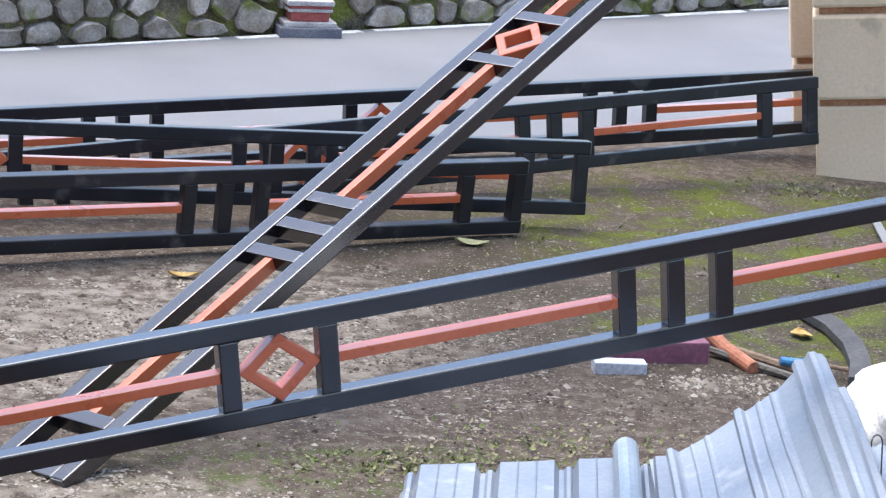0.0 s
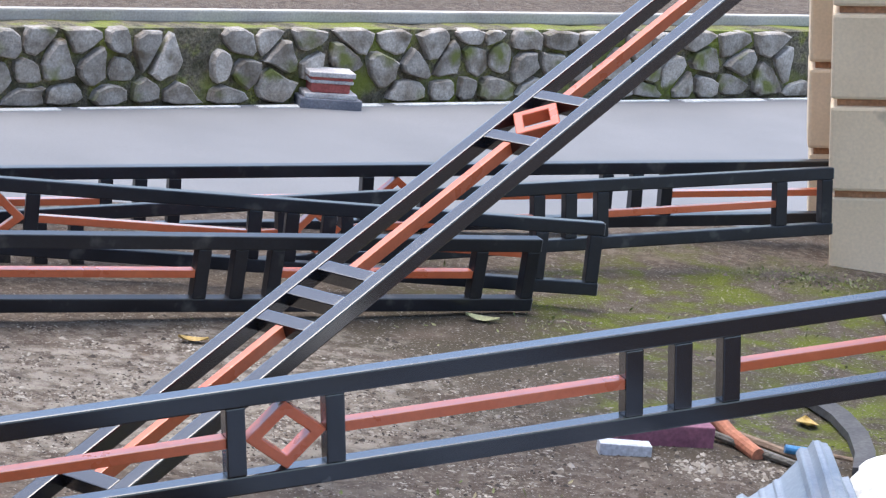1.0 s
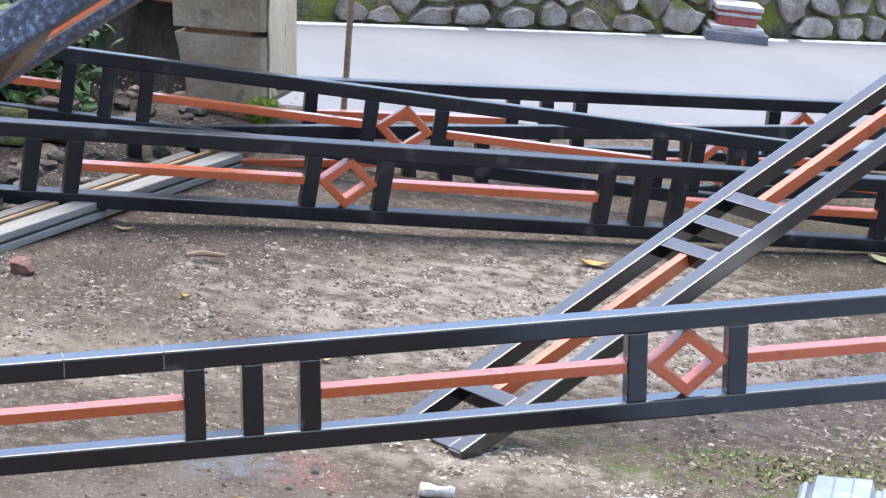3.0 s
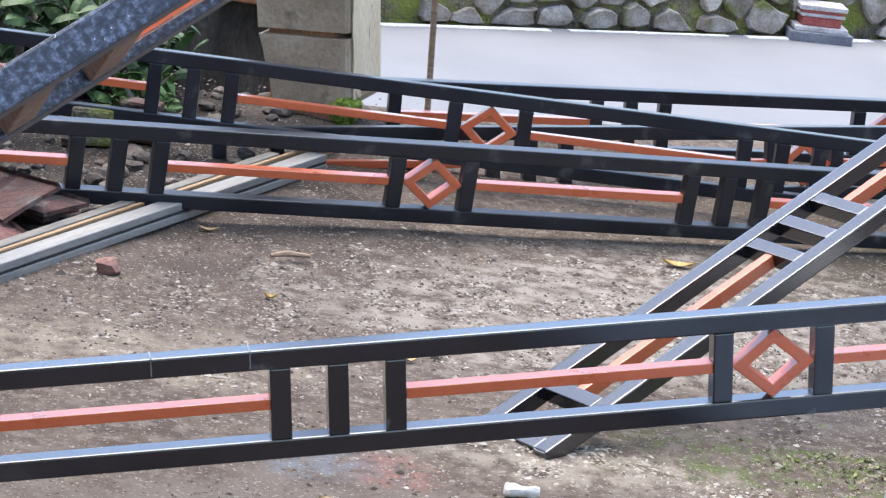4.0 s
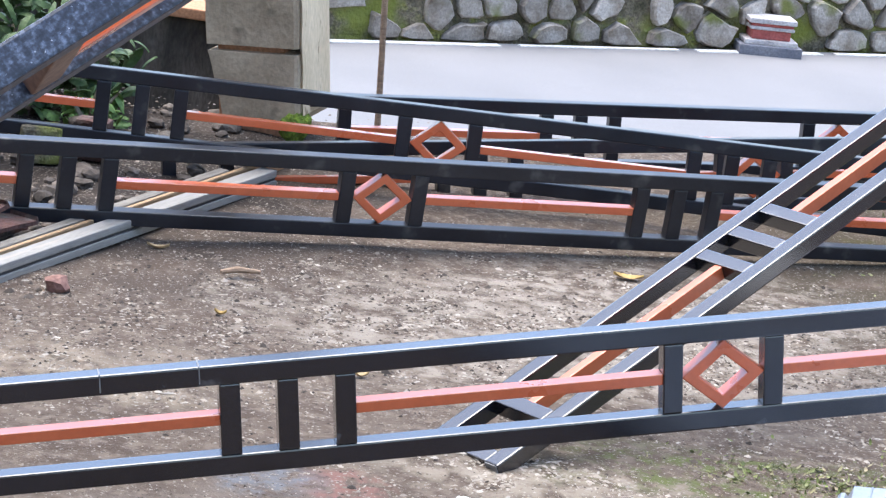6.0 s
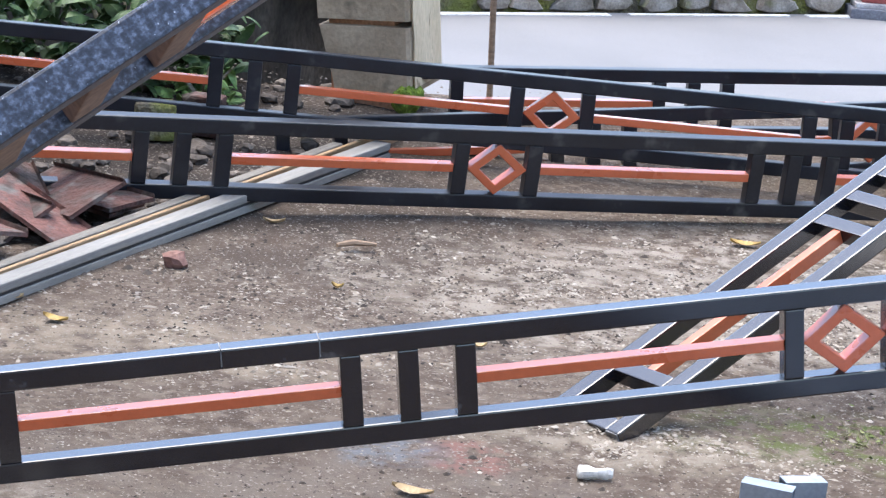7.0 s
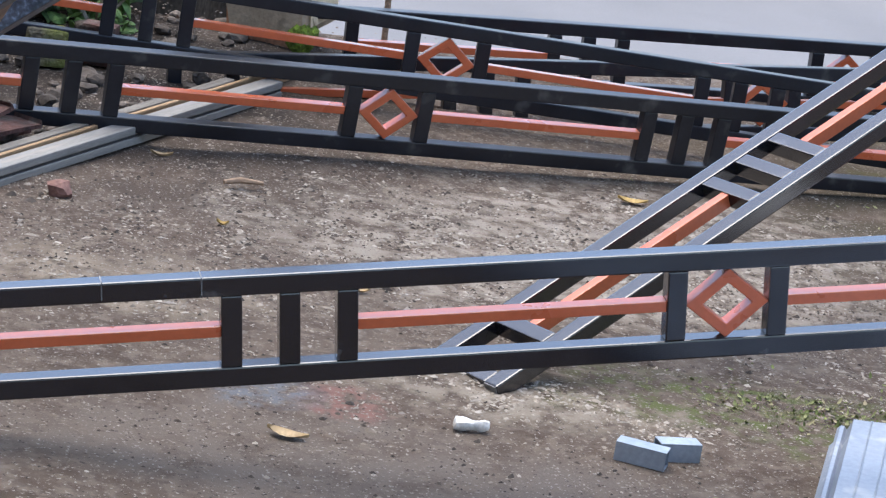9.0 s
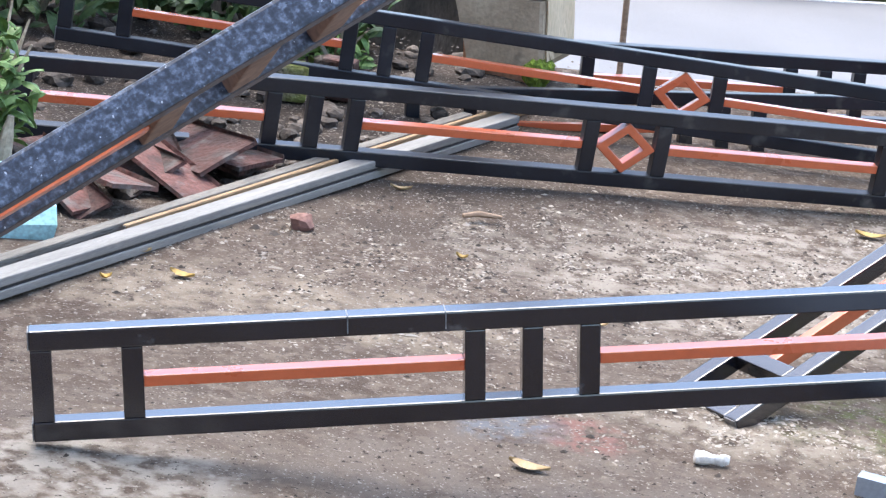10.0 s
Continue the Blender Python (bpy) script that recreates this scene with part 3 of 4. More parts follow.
def roof_tile(x, y, z, rz, rx, ry, w, ln):
    """A curved clay tile with a rolled edge."""
    bm = bmesh.new()
    prof = [(w * (k / 9 - 0.5), 0.002 * math.sin(k / 9 * math.pi)) for k in range(10)] + [(w * 0.5, 0.006), (w * 0.47, 0.012)]
    rows = [[(px, ln * (j / 4 - 0.5), pz) for px, pz in prof] for j in range(5)]
    top = [[bm.verts.new(p) for p in r] for r in rows]
    low = [[bm.verts.new((p[0], p[1], p[2] - 0.011)) for p in r] for r in rows]
    n = len(prof)
    for g, sgn in ((top, 1), (low, -1)):
        for a, c in zip(g, g[1:]):
            for k in range(n - 1):
                bm.faces.new((a[k], a[k + 1], c[k + 1], c[k])[::sgn])
    for g0, g1 in ((top[0], low[0]), (top[-1], low[-1])):
        for k in range(n - 1):
            bm.faces.new((g0[k], g0[k + 1], g1[k + 1], g1[k]))
    for k in (0, n - 1):
        for j in range(4):
            bm.faces.new((top[j][k], top[j + 1][k], low[j + 1][k], low[j][k]))
    bmesh.ops.recalc_face_normals(bm, faces=bm.faces)
    thing("roof_tile", yard(x, y, z, rz, rx, ry), "broken red-brown roof tile in a rubble heap", "roof tile", "broken roof tiles", bm=bm, mat=TILE)


rng = random.Random(21)
for k in range(10):
    u = k / 9
    roof_tile(-1.30 + 0.42 * u + rng.uniform(-0.07, 0.07), 6.45 + 0.62 * u + rng.uniform(-0.1, 0.14), 0.025 + rng.uniform(0, 0.05),
              rng.uniform(28, 62), rng.uniform(-10, 26), rng.uniform(-30, 16), rng.uniform(0.12, 0.2), rng.uniform(0.24, 0.36))


def rock_mesh(bm, c, r, rg, flat=0.6):
    """A small angular stone."""
    got = bmesh.ops.create_icosphere(bm, subdivisions=2, radius=r, matrix=Matrix.Translation(c))["verts"]
    off = rg.uniform(0, 50)
    for v in got:
        q = v.co - Vector(c)
        q *= 0.75 + 0.6 * abs(noise.noise(q / r * 0.9 + Vector((off, off, 0))))
        q.z *= flat
        v.co = Vector(c) + q


RUBBLE = material("rubble_stone", [(0.035, 0.027, 0.021), (0.075, 0.06, 0.048), (0.14, 0.118, 0.098)], 12, 0.95, bump=0.4, bump_scale=60, fine=0.3, per_object=0.4)
for k in range(200):
    x = rng.uniform(-1.75, -0.35) if k < 130 else rng.uniform(-1.4, -0.7)
    y = rng.uniform(7.3, 8.75) if k < 130 else 7.62 + 1.05 * x + rng.uniform(-0.1, 0.7) + 0.25
    bm = bmesh.new()
    r = rng.choice((0.016, 0.022, 0.03, 0.042)) * rng.uniform(0.8, 1.2)
    rock_mesh(bm, (0, 0, 0), r, rng)
    thing("rubble_stone", yard(x, y, r * 0.3), "rough brown rubble stone on the earth", "stone", "rubble stones", bm=bm, mat=RUBBLE)
bm = box(-0.06, -0.04, 0, 0.06, 0.04, 0.11, 0.012)
thing("stone_block", yard(-0.86, 7.85, 0, 12), "mossy brown stone block among the rubble", "stone", bm=bm, mat=MOSSY)
bm = box(-0.05, -0.035, 0, 0.05, 0.035, 0.12, 0.01)
thing("stone_block", yard(-0.72, 7.95, 0, -8), "upright brown brick stump among the rubble", "brick", bm=bm, mat=TILE)
bm = bmesh.new()
rock_mesh(bm, (0, 0, 0), 0.036, rng, 0.85)
thing("brick_lump", yard(-0.649, 6.59, 0.015), "small red-brown brick lump on the earth", "brick", bm=bm,
      mat=material("crumbled_brick", [(0.14, 0.07, 0.055), (0.24, 0.13, 0.105)], 20, 0.9, bump=0.4))
CYAN = material("pale_blue_plastic", [(0.34, 0.62, 0.63), (0.42, 0.70, 0.71)], 6, 0.5, bump=0.05)
bm = loft([[(-0.12, -0.1, 0), (0.12, -0.1, 0), (0.12, 0.1, 0), (-0.12, 0.1, 0)], [(-0.13, -0.11, 0.05), (0.128, -0.11, 0.06), (0.13, 0.11, 0.11), (-0.13, 0.1, 0.1)],
           [(-0.12, -0.1, 0.09), (0.125, -0.09, 0.10), (0.12, 0.1, 0.15), (-0.12, 0.1, 0.14)]])
thing("plastic_crate", yard(-1.335, 6.25, -0.02, 20), "pale blue plastic crate beside the rubble", "crate", bm=bm, mat=CYAN)


# ---- roofing sheets and odds and ends by the propped truss ----
def ribbed_sheet(m, wide, ln, label, phase=0.0, lift=0.0):
    # lift: how far the far edge runs askew
    """Trapezoid-ribbed sheet metal; ribs run along local -y from the edge at y = 0."""
    prof = []
    x, k = 0.0, 0
    while x < wide:
        for dx, z in ((0.0, 0.0), (0.006, 0.007), (0.014, 0.007), (0.02, 0.0), (0.030, 0.024), (0.064, 0.023), (0.067, 0.0255), (0.07, 0.023),
                      (0.103, 0.023), (0.106, 0.0255), (0.109, 0.023), (0.144, 0.024), (0.156, 0.0)):
            prof.append((x + dx, z))
        x += 0.166
        k += 1
    prof.append((prof[-1][0] + 0.045, 0.0))
    bm = bmesh.new()
    rows = []
    for j in range(9):
        y = -ln * j / 8
        rows.append([(px, y + lift * px * (1 - j / 8) + 0.004 * noise.noise((px * 9, 0, phase)) * (j == 0), pz + 0.006 * noise.noise((px * 2, y * 2, phase))) for px, pz in prof])
    for d in (0.0, -0.0016):
        g = [[bm.verts.new((p[0], p[1], p[2] + d)) for p in r] for r in rows]
        for a, c in zip(g, g[1:]):
            for q in range(len(prof) - 1):
                bm.faces.new((a[q], c[q], c[q + 1], a[q + 1]))
    bmesh.ops.recalc_face_normals(bm, faces=bm.faces)
    return thing("roofing_sheet", m, label, "roofing sheet", "ribbed roofing sheets", bm=bm, mat=ZINC)


ribbed_sheet(SLOPE @ axes((1.105, 5.53, 0.075), (0.975, -0.22, 0.0), (0, 0, 1)), 0.66, 1.9, "silver ribbed roofing sheet lying flat", 1.0, 0.38)
ribbed_sheet(SLOPE @ axes((1.09, 5.50, 0.045), (0.975, -0.22, 0.0), (0, 0, 1)), 0.66, 1.9, "silver ribbed roofing sheet under another", 3.0, 0.38)


def curled_sheet():
    """A ribbed sheet whose far edge curls up to a crest and folds down again; its ribs run towards -y."""
    edge = [Vector(p) for p in ((1.655, 0.086), (1.71, 0.102), (1.775, 0.140), (1.865, 0.205), (1.925, 0.250), (1.965, 0.300), (1.985, 0.338),
                                (2.02, 0.332), (2.05, 0.28), (2.09, 0.21), (2.15, 0.13), (2.24, 0.07))]
    prof = []
    run = 0.0
    for a, c in zip(edge, edge[1:]):
        n = max(2, int((c - a).length / 0.005))
        out = Vector((-(c - a).y, (c - a).x)).normalized()
        for k in range(n):
            p = a + (c - a) * k / n
            q = (run + (c - a).length * k / n) % 0.17
            rib = 0.016 * max(0.0, min(1.0, (0.014 - abs(q - 0.05)) / 0.006)) + 0.0025 * (abs(q - 0.098) < 0.004) + 0.0025 * (abs(q - 0.135) < 0.004)
            prof.append(p + out * rib)
        run += (c - a).length
    bm = bmesh.new()
    rows = []
    for j in range(9):
        f = j / 8
        rows.append([(p.x - 0.25 * f + 0.004 * noise.noise((p.x * 9, f * 3, 1)), 5.62 - 1.3 * f,
                      p.y * (1 - 0.12 * f) + 0.006 * noise.noise((p.x * 6, f * 4, 5))) for p in prof])
    for d in (0.0, -0.0016):
        g = [[bm.verts.new((x, y, z + d)) for x, y, z in r] for r in rows]
        for a, c in zip(g, g[1:]):
            for q in range(len(prof) - 1):
                bm.faces.new((a[q], c[q], c[q + 1], a[q + 1]))
    bmesh.ops.recalc_face_normals(bm, faces=bm.faces)
    thing("roofing_sheet", SLOPE, "silver ribbed roofing sheet curled up at its edge", "roofing sheet", "ribbed roofing sheets", bm=bm, mat=ZINC)


curled_sheet()
thing("ridge_cap", SLOPE @ axes((1.588, 5.575, 0.118), (-0.22, -0.975, 0.0), (0, 0, 1)), "rolled zinc ridge cap lying on the roofing sheets", "ridge cap",
      bm=pipe([(-0.02, 0, 0), (0.5, 0, 0), (1.6, 0, 0)], 0.028, 16), mat=TUBE)
bm = box(0, -1.7, 0.0, 1.0, -0.05, 0.03, 0.006)
for k in range(3):
    box(0.05 + 0.4 * k, -1.7, 0.03, 0.1 + 0.4 * k, -0.05, 0.042, 0.003, bm)
thing("pallet", SLOPE @ axes((1.16, 5.45, 0.0), (0.975, -0.22, 0.0), (0, 0, 1)), "flat timber pallet under the roofing sheets", "pallet", bm=bm, mat=GREYWOOD)
SACK = material("white_sack", [(0.62, 0.61, 0.57), (0.74, 0.73, 0.70)], 9, 0.7, bump=0.3)
bm = bmesh.new()
bmesh.ops.create_icosphere(bm, subdivisions=4, radius=1.0)
for v in bm.verts:
    v.co *= 1 + 0.2 * noise.noise(v.co * 2.1)
    v.co = Vector((v.co.x * 0.19, v.co.y * 0.22, max(0.0, 0.1 + v.co.z * 0.12)))
for f in bm.faces:
    f.smooth = True
thing("sack", yard(2.41, 5.97, -0.02), "crumpled white plastic sack behind the roofing sheets", "sack", bm=bm, mat=SACK)
WIRE = material("dark_wire", [(0.05, 0.05, 0.055), (0.1, 0.1, 0.1)], 9, 0.5, metal=0.6)
for k, (x, y, r, h) in enumerate(((1.977, 5.25, 0.024, 0.125), (2.045, 5.30, 0.012, 0.238))):
    pts = [(r * math.cos(a), 0.3 * r * math.sin(a), h + 1.5 * r * math.sin(a)) for a in [math.pi * (j / 10 - 0.05) for j in range(12)]]
    thing("wire", yard(x, y, 0), "thin dark wire curling up beside the sheets", "wire", "curled wires",
          bm=pipe([(r + 0.01, 0.0, 0.1)] + pts + [(-r - 0.02, 0, 0.12)], 0.0016, 6), mat=WIRE)

PURPLE = material("purple_paint", [(0.17, 0.055, 0.09), (0.24, 0.09, 0.13)], 9, 0.6, bump=0.15)
thing("block", yard(1.935, 6.615, 0, 2), "purple painted wooden block on the earth", "block", bm=box(-0.125, -0.035, 0, 0.125, 0.035, 0.066, 0.004), mat=PURPLE)
thing("block", yard(1.81, 6.51, 0, -3), "pale grey wooden block beside a purple one", "block", bm=box(-0.066, -0.025, 0, 0.066, 0.025, 0.038, 0.003),
      mat=material("pale_grey_paint", [(0.45, 0.46, 0.5), (0.58, 0.59, 0.62)], 9, 0.7, bump=0.15))
CLAY = material("orange_clay", [(0.36, 0.13, 0.07), (0.46, 0.19, 0.11)], 9, 0.8, bump=0.2)
thing("clay_pipe", yard(2.13, 6.62, 0.02), "short orange clay pipe piece", "pipe", bm=pipe([(0.03, -0.1, 0.0), (-0.01, 0.02, 0.015), (-0.05, 0.13, 0.05)], 0.019, 12), mat=CLAY)
thing("stick", yard(2.2, 6.55, 0.012), "pale broken wooden stick on the earth", "stick", bm=pipe([(-0.12, 0.19, 0.02), (0.0, 0.05, 0.012), (0.14, -0.12, 0.004)], [0.011, 0.012, 0.01], 7), mat=WOOD)
thing("stick", yard(2.17, 6.5, 0.012), "pale broken wooden stick on the earth", "stick", bm=pipe([(-0.13, 0.2, 0.02), (0.0, 0.04, 0.012), (0.13, -0.1, 0.004)], [0.009, 0.011, 0.009], 7), mat=GREYWOOD)
hm = thing("hammer_handle", yard(2.28, 6.53, 0.02), "blue plastic grip of a hand tool", "hand tool")
part("grip", pipe([(-0.05, 0.0, 0.02), (0.0, -0.005, 0.016), (0.05, -0.01, 0.014)], [0.011, 0.012, 0.011], 10),
     material("blue_plastic", [(0.03, 0.16, 0.32), (0.05, 0.22, 0.42)], 9, 0.4), hm)
part("shaft", pipe([(0.05, -0.01, 0.014), (0.12, -0.03, 0.01)], 0.006, 8), WOOD, hm)
spine = [Vector(p) for p in ((2.44, 7.18, 0), (2.475, 7.06, 0), (2.50, 6.92, 0), (2.495, 6.75, 0), (2.46, 6.58, 0), (2.41, 6.44, 0))]
rings = []
for k, p in enumerate(spine):
    side = (spine[min(k + 1, 5)] - spine[max(k - 1, 0)]).normalized().cross(Vector((0, 0, 1))) * 0.026
    rings.append([p - side, p + side, p + side + Vector((0, 0, 0.022)), p - side + Vector((0, 0, 0.03))])
thing("rubber_strip", SLOPE @ pose(0, 0, 0.004), "bent dark rubber strip on the mossy earth", "rubber strip", bm=loft(rings),
      mat=material("dusty_rubber", [(0.045, 0.043, 0.045), (0.085, 0.082, 0.08)], 14, 0.75, bump=0.2))
STEEL = material("dull_steel", [(0.30, 0.31, 0.33), (0.44, 0.45, 0.47)], 20, 0.45, metal=0.5, fine=0.15)
bm = box(0, -0.014, 0, 1.9, 0.014, 0.006, 0.0015)
thing("flat_bar", SLOPE @ axes((3.05, 8.25, 0.012), (-0.42, -1.9, 0.06), (0, 0, 1)), "long thin flat steel bar lying on the mossy earth", "steel bar", bm=bm, mat=STEEL)

for x, y, rz, ln in ((0.692, 5.357, -17, 0.105), (0.768, 5.408, 16, 0.09)):
    o, q = 0.02, 0.0175
    ring = lambda xx, w: [(xx, -w, 0.02 - w), (xx, w, 0.02 - w), (xx, w, 0.02 + w), (xx, -w, 0.02 + w)]
    bm = loft([ring(-ln / 2 + 0.02, q), ring(-ln / 2, q), ring(-ln / 2, o), ring(ln / 2, o), ring(ln / 2, q), ring(-ln / 2 + 0.03, q)])
    thing("tube_offcut", yard(x, y, 0.0, rz), "short galvanised square tube offcut on the earth", "tube offcut", "tube offcuts", bm=bm, mat=TUBE)
bm = loft([[(xx, r * math.cos(a) * 0.9, 0.017 + r * math.sin(a) * (1 + 0.3 * math.sin(3 * a + xx * 60))) for a in [2 * math.pi * k / 14 for k in range(14)]]
           for xx, r in ((-0.037, 0.009), (-0.035, 0.013), (-0.018, 0.014), (0.004, 0.009), (0.024, 0.012), (0.036, 0.008))])
thing("wrapper", yard(0.345, 5.385, 0.0, 12), "crumpled white paper wrapper on the earth", "wrapper", bm=bm, mat=SACK)
thing("twig", yard(-0.22, 6.9, 0.01, 20), "short dark twig on the earth", "twig",
      bm=pipe([(-0.055, 0, 0.004), (-0.01, 0.008, 0.008), (0.05, 0.002, 0.004)], [0.006, 0.009, 0.005], 7), mat=WOOD)


# ---- fallen leaves ----
def leaf_mesh(ln, wd, curl, bm=None, m=None):
    bm = bm or bmesh.new()
    m = m or Matrix()
    spine = []
    for k in range(7):
        f = k / 6
        w = wd * math.sin(math.pi * f ** 0.8) * 0.5 + 0.0006
        z = curl * (f - 0.5) ** 2 * 4
        spine.append([bm.verts.new(m @ Vector((ln * (f - 0.5), s * w, z + abs(s) * curl * 0.8))) for s in (-1, 0, 1)])
    for a, c in zip(spine, spine[1:]):
        for q in (0, 1):
            bm.faces.new((a[q], c[q], c[q + 1], a[q + 1]))
    return bm


def leaf_material(name, a, c):
    return material(name, [a, c], 30, 0.6, fine=0.25, per_object=0.15)


TAN = leaf_material("dry_leaf", (0.36, 0.25, 0.12), (0.48, 0.36, 0.2))
YELLOW = leaf_material("yellow_leaf", (0.40, 0.26, 0.06), (0.48, 0.33, 0.11))
PALE = leaf_material("pale_green_leaf", (0.27, 0.265, 0.13), (0.35, 0.34, 0.18))
for x, y, rz, ln, wd, mat, kind in ((0.80, 7.31, 8, 0.085, 0.035, YELLOW, "yellow"), (1.67, 7.73, -6, 0.10, 0.05, PALE, "pale green"),
                                    (-0.02, 5.22, -8, 0.085, 0.035, TAN, "tan"), (-0.86, 6.07, -10, 0.06, 0.028, YELLOW, "yellow"),
                                    (-1.02, 5.98, 30, 0.03, 0.018, YELLOW, "yellow"), (-0.98, 6.2, 10, 0.05, 0.03, TAN, "tan"),
                                    (-0.25, 6.55, 0, 0.03, 0.016, YELLOW, "yellow"), (-0.45, 7.1, 15, 0.06, 0.015, TAN, "tan"),
                                    (2.40, 6.89, 80, 0.09, 0.06, YELLOW, "yellow"), (0.1, 6.2, 5, 0.035, 0.02, TAN, "tan")):
    bm = leaf_mesh(ln, wd, 0.009)
    thing("fallen_leaf", yard(x, y, lay(x, y) + 0.003, rz, 4, 3), f"dry {kind} fallen leaf on the earth", "leaf", "fallen leaves", bm=bm, mat=mat)

# ---- bushes ----
LEAF = leaf_material("bush_leaf", (0.035, 0.075, 0.02), (0.075, 0.13, 0.04))
FRESH = leaf_material("fresh_leaf", (0.09, 0.17, 0.04), (0.15, 0.25, 0.07))
BARK = material("pale_bark", [(0.26, 0.21, 0.15), (0.40, 0.34, 0.26)], 18, 0.9, bump=0.4)


def bush(x, y, z, rx, ry, rz, count, ln, mat, label, stems, seed):
    rg = random.Random(seed)
    b = thing("bush", yard(x, y, z), label, "bush")
    for k in range(stems):
        a = rg.uniform(0, 6.28)
        tip = Vector((rx * 0.7 * math.cos(a), ry * 0.7 * math.sin(a), rz * rg.uniform(1.1, 1.8)))
        part("stem", pipe([(tip.x * 0.15, tip.y * 0.15, -z), tip * 0.45, tip], [0.011, 0.008, 0.003], 6), BARK, b)
    bm = bmesh.new()
    for k in range(count):
        while True:
            p = Vector((rg.uniform(-1, 1), rg.uniform(-1, 1), rg.uniform(-0.6, 1)))
            if p.length < 1 and noise.noise(p * 2.2 + Vector((seed, 0, 0))) > -0.18:
                break
        p = Vector((p.x * rx, p.y * ry, rz * 0.6 + p.z * rz))
        s = ln * rg.uniform(0.6, 1.25)
        leaf_mesh(s, s * 0.45, -0.1 * s, bm, Matrix.Translation(p) @ pose(0, 0, 0, rg.uniform(-50, 50), rg.uniform(-10, 65), rg.uniform(0, 360)))
    ob = part("foliage", bm, mat, b)


bush(-1.05, 8.55, 0.0, 0.42, 0.22, 0.26, 420, 0.10, LEAF, "dark green leafy bush beside the low wall", 6, 3)
bush(-1.75, 8.45, 0.0, 0.45, 0.3, 0.36, 420, 0.11, LEAF, "dark green broad-leaved bush in the yard corner", 6, 5)
bush(-0.78, 8.4, 0.0, 0.13, 0.1, 0.07, 60, 0.07, FRESH, "low fresh green plant beside rubble", 3, 6)
bush(-1.425, 6.5, 0.14, 0.13, 0.12, 0.18, 150, 0.065, FRESH, "fresh green shrub with pale woody stems", 3, 8)
thing("stump", yard(-1.375, 6.42, 0.0), "pale woody plant stem beside the rubble", "stem",
      bm=pipe([(0, 0, -0.02), (0.006, 0, 0.08), (0.012, 0.0, 0.16), (0.02, 0.0, 0.22)], [0.028, 0.024, 0.019, 0.008], 9), mat=BARK)

# ---- weeds, gravel and moss tufts ----
def scatter(name, label, mat, boxes, size, seed, flat=0.55, slim=(0.5, 0.9)):
    """Many small angular stones in one mesh; boxes: centre, half size and count of soft clusters."""
    rg = np.random.RandomState(seed)
    base = np.array([(1, 0, 0), (0.31, 0.95, 0), (-0.81, 0.59, 0), (-0.81, -0.59, 0), (0.31, -0.95, 0), (0.15, 0.1, 0.8), (-0.2, 0.1, 0.65)])
    tri = [(0, 1, 5), (1, 2, 6), (1, 6, 5), (2, 3, 6), (3, 4, 6), (4, 0, 5), (4, 5, 6)]
    verts, faces = [], []
    for cx, cy, hx, hy, count in boxes:
        p = np.clip(rg.normal(0, 0.55, (count, 2)), -1.6, 1.6) * (hx, hy) + (cx, cy)
        for x, y in p:
            s = size * np.exp(rg.normal(0, 0.36))
            a = rg.uniform(0, 6.28)
            q = base * (s, s * rg.uniform(*slim), s * flat) * rg.uniform(0.75, 1.25, (7, 1))
            c, d = math.cos(a), math.sin(a)
            z = lay(x, y) if y > 4.5 else 0
            q = np.stack([q[:, 0] * c - q[:, 1] * d + x, q[:, 0] * d + q[:, 1] * c + y, q[:, 2] + z - 0.001], 1)
            faces += [tuple(len(verts) + i for i in f) for f in tri]
            verts += [tuple(v) for v in q]
    me = bpy.data.meshes.new("mesh")
    me.from_pydata(verts, [], faces)
    me.materials.append(mat)
    ob = new(name, me)
    ob.matrix_world = SLOPE
    return tagged(ob, label, "gravel", kind="stuff")


def island_material(name, cols, rough=0.9):
    m = bpy.data.materials.new(name)
    m.use_nodes = True
    n, l = m.node_tree.nodes, m.node_tree.links
    geo, ramp = n.new("ShaderNodeNewGeometry"), n.new("ShaderNodeValToRGB")
    e = ramp.color_ramp.elements
    while len(e) < len(cols):
        e.new(0.5)
    for k, c in enumerate(cols):
        e[k].position, e[k].color = k / (len(cols) - 1), (*c, 1)
    l.new(geo.outputs["Random Per Island"], ramp.inputs[0])
    l.new(ramp.outputs[0], n["Principled BSDF"].inputs["Base Color"])
    n["Principled BSDF"].inputs["Roughness"].default_value = rough
    return m


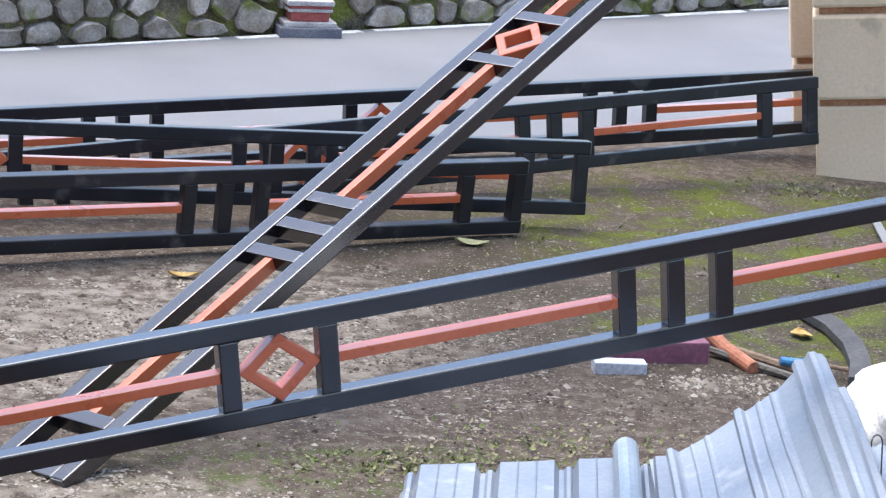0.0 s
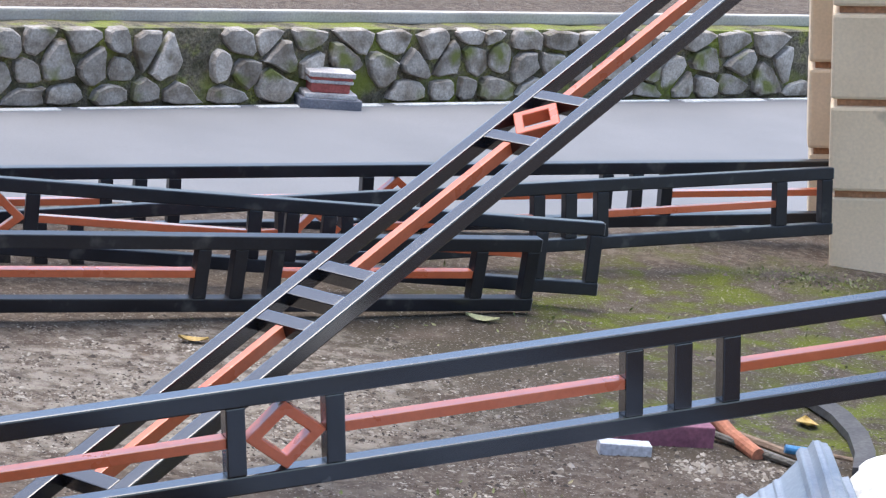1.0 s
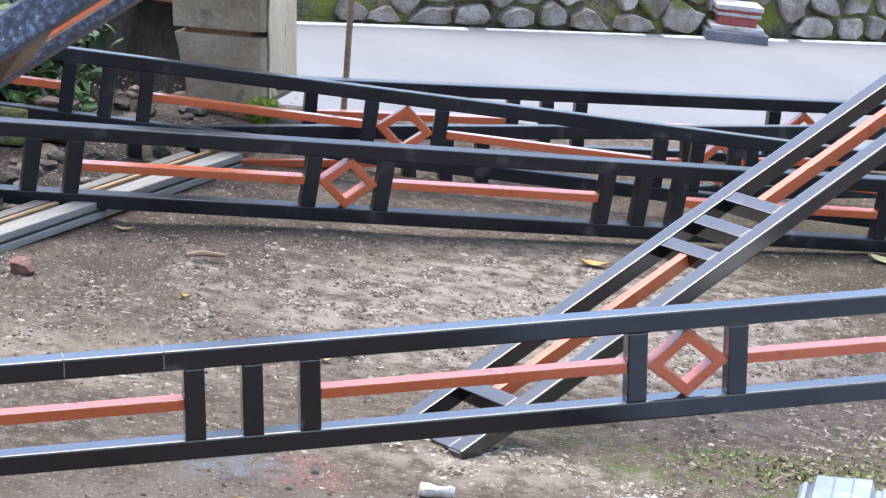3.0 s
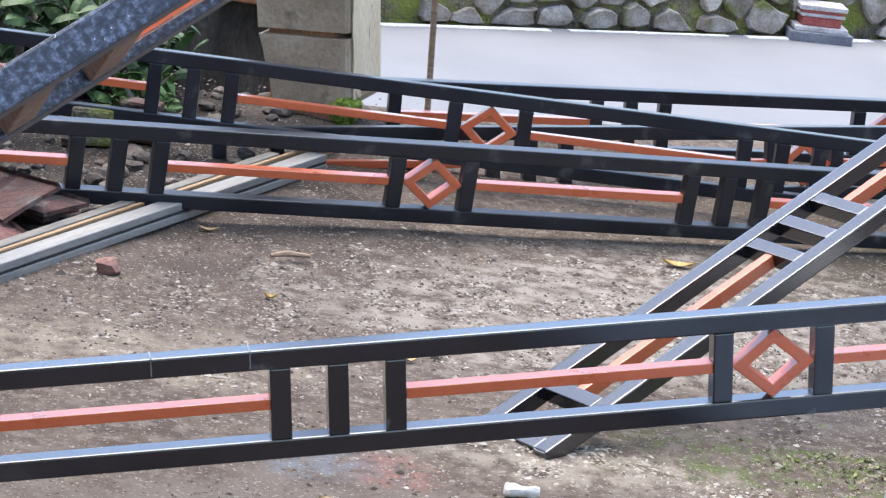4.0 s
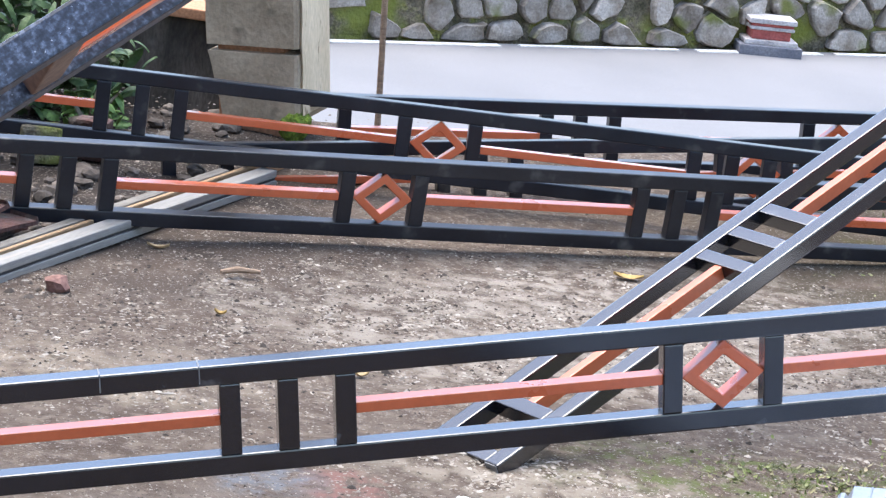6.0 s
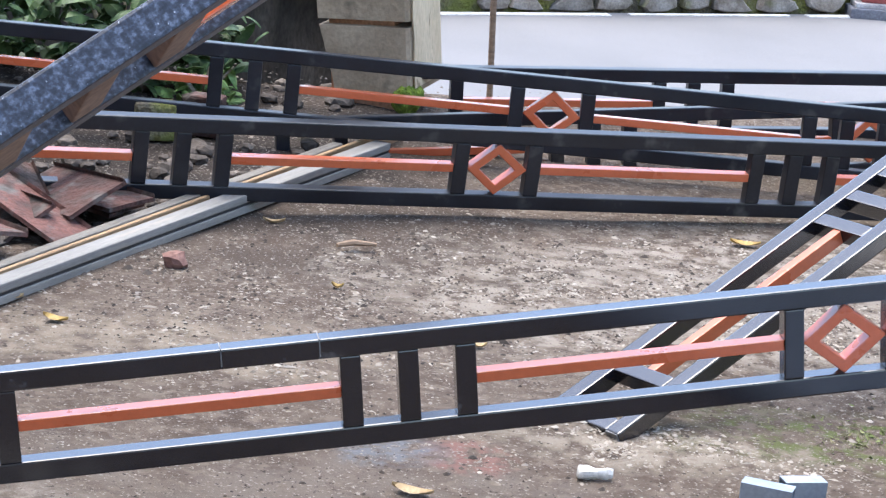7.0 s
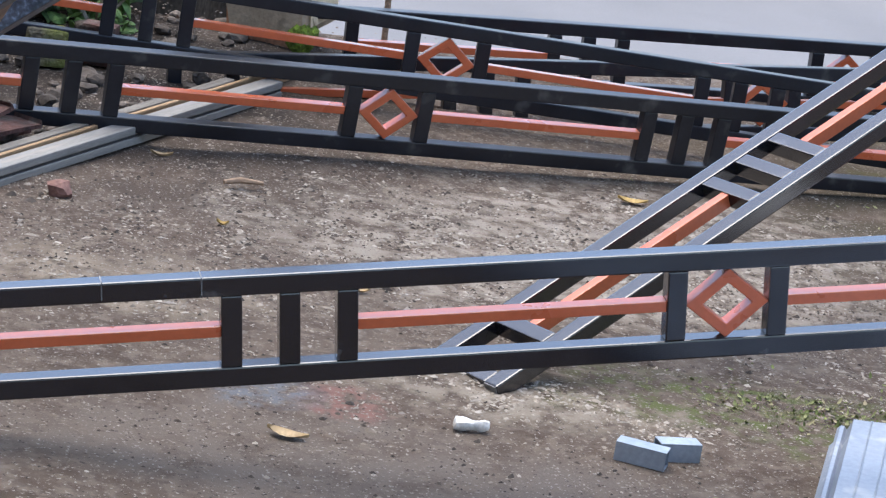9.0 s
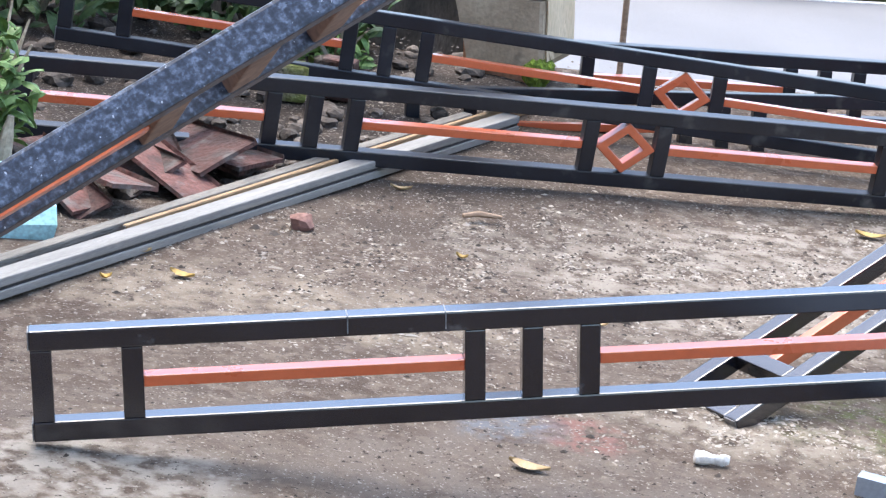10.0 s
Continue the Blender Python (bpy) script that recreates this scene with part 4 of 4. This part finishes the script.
PEBBLE = island_material("pebbles", [(0.075, 0.056, 0.043), (0.14, 0.113, 0.09), (0.20, 0.17, 0.14), (0.27, 0.24, 0.205)])
WHITE_PEBBLE = island_material("pale_chips", [(0.20, 0.165, 0.128), (0.30, 0.26, 0.212), (0.42, 0.38, 0.325)])
scatter("gravel", "loose grey-brown gravel scattered over packed earth", PEBBLE,
        [(0.3, 6.7, 1.6, 0.9, 11000), (1.6, 6.7, 1.4, 0.9, 5000), (0.3, 5.25, 1.4, 0.45, 700), (-0.6, 8.2, 1.0, 0.7, 2600)], 0.0046, 1)
scatter("gravel", "pale stone chips scattered over packed earth", WHITE_PEBBLE,
        [(0.6, 6.65, 0.8, 0.45, 4200), (0.9, 7.2, 0.6, 0.3, 1100), (-0.5, 5.95, 0.6, 0.25, 900), (1.4, 6.1, 0.45, 0.22, 500), (-0.4, 6.7, 0.7, 0.5, 500), (0.5, 5.57, 0.4, 0.10, 1100), (0.4, 5.25, 1.2, 0.4, 260), (1.9, 7.2, 1.0, 0.6, 110),
         (2.15, 6.4, 0.12, 0.12, 160), (-0.4, 8.2, 0.8, 0.5, 260)], 0.0045, 2)
scatter("gravel", "heap of pale rounded pebbles beside a purple block", WHITE_PEBBLE, [(2.03, 6.42, 0.13, 0.08, 150)], 0.0075, 9, 0.8)
scatter("gravel", "pale straw-like splinters lying on packed earth", WHITE_PEBBLE,
        [(0.6, 6.65, 0.9, 0.5, 1500), (-0.4, 6.2, 0.7, 0.4, 700), (1.3, 6.2, 0.7, 0.3, 500), (0.4, 5.6, 0.5, 0.12, 400)], 0.0085, 12, 0.3, (0.14, 0.35))
scatter("gravel", "dark crumbs of soil on packed earth", island_material("soil_crumbs", [(0.026, 0.020, 0.016), (0.05, 0.039, 0.031), (0.085, 0.066, 0.052)]),
        [(0.4, 6.7, 1.3, 0.8, 2600), (-0.5, 6.4, 0.8, 0.6, 900), (1.7, 6.6, 1.2, 0.8, 1500), (0.2, 5.2, 1.1, 0.35, 350)], 0.0052, 14, 0.7)
scatter("gravel", "large rough stones lying on the earth", PEBBLE,
        [(0.5, 6.9, 1.5, 0.8, 110), (2.2, 7.6, 0.9, 0.6, 60), (-0.9, 7.9, 0.6, 0.6, 160)], 0.009, 3)

rng = random.Random(31)
bm = bmesh.new()
for k in range(1700):
    c = rng.choice(((1.12, 5.78, 0.34, 0.10), (1.12, 5.78, 0.34, 0.10), (0.95, 5.17, 0.07, 0.03), (1.55, 5.95, 0.3, 0.15), (2.3, 7.8, 0.8, 0.5), (2.9, 8.55, 0.25, 0.12)))
    x, y = rng.gauss(c[0], c[2] * 0.6), rng.gauss(c[1], c[3] * 0.6)
    s = rng.uniform(0.007, 0.02)
    leaf_mesh(s, s * rng.uniform(0.25, 0.5), 0.1 * s, bm, Matrix.Translation((x, y, 0.006 + s * 0.12)) @ pose(0, 0, 0, rng.uniform(-30, 30), rng.uniform(-60, 0), rng.uniform(0, 360)))
WEED = island_material("weeds", [(0.09, 0.12, 0.035), (0.16, 0.19, 0.06), (0.24, 0.25, 0.12), (0.30, 0.26, 0.16)])
thing("weeds", SLOPE, "sparse low green weeds on the earth", "weeds", bm=bm, mat=WEED, kind="stuff")
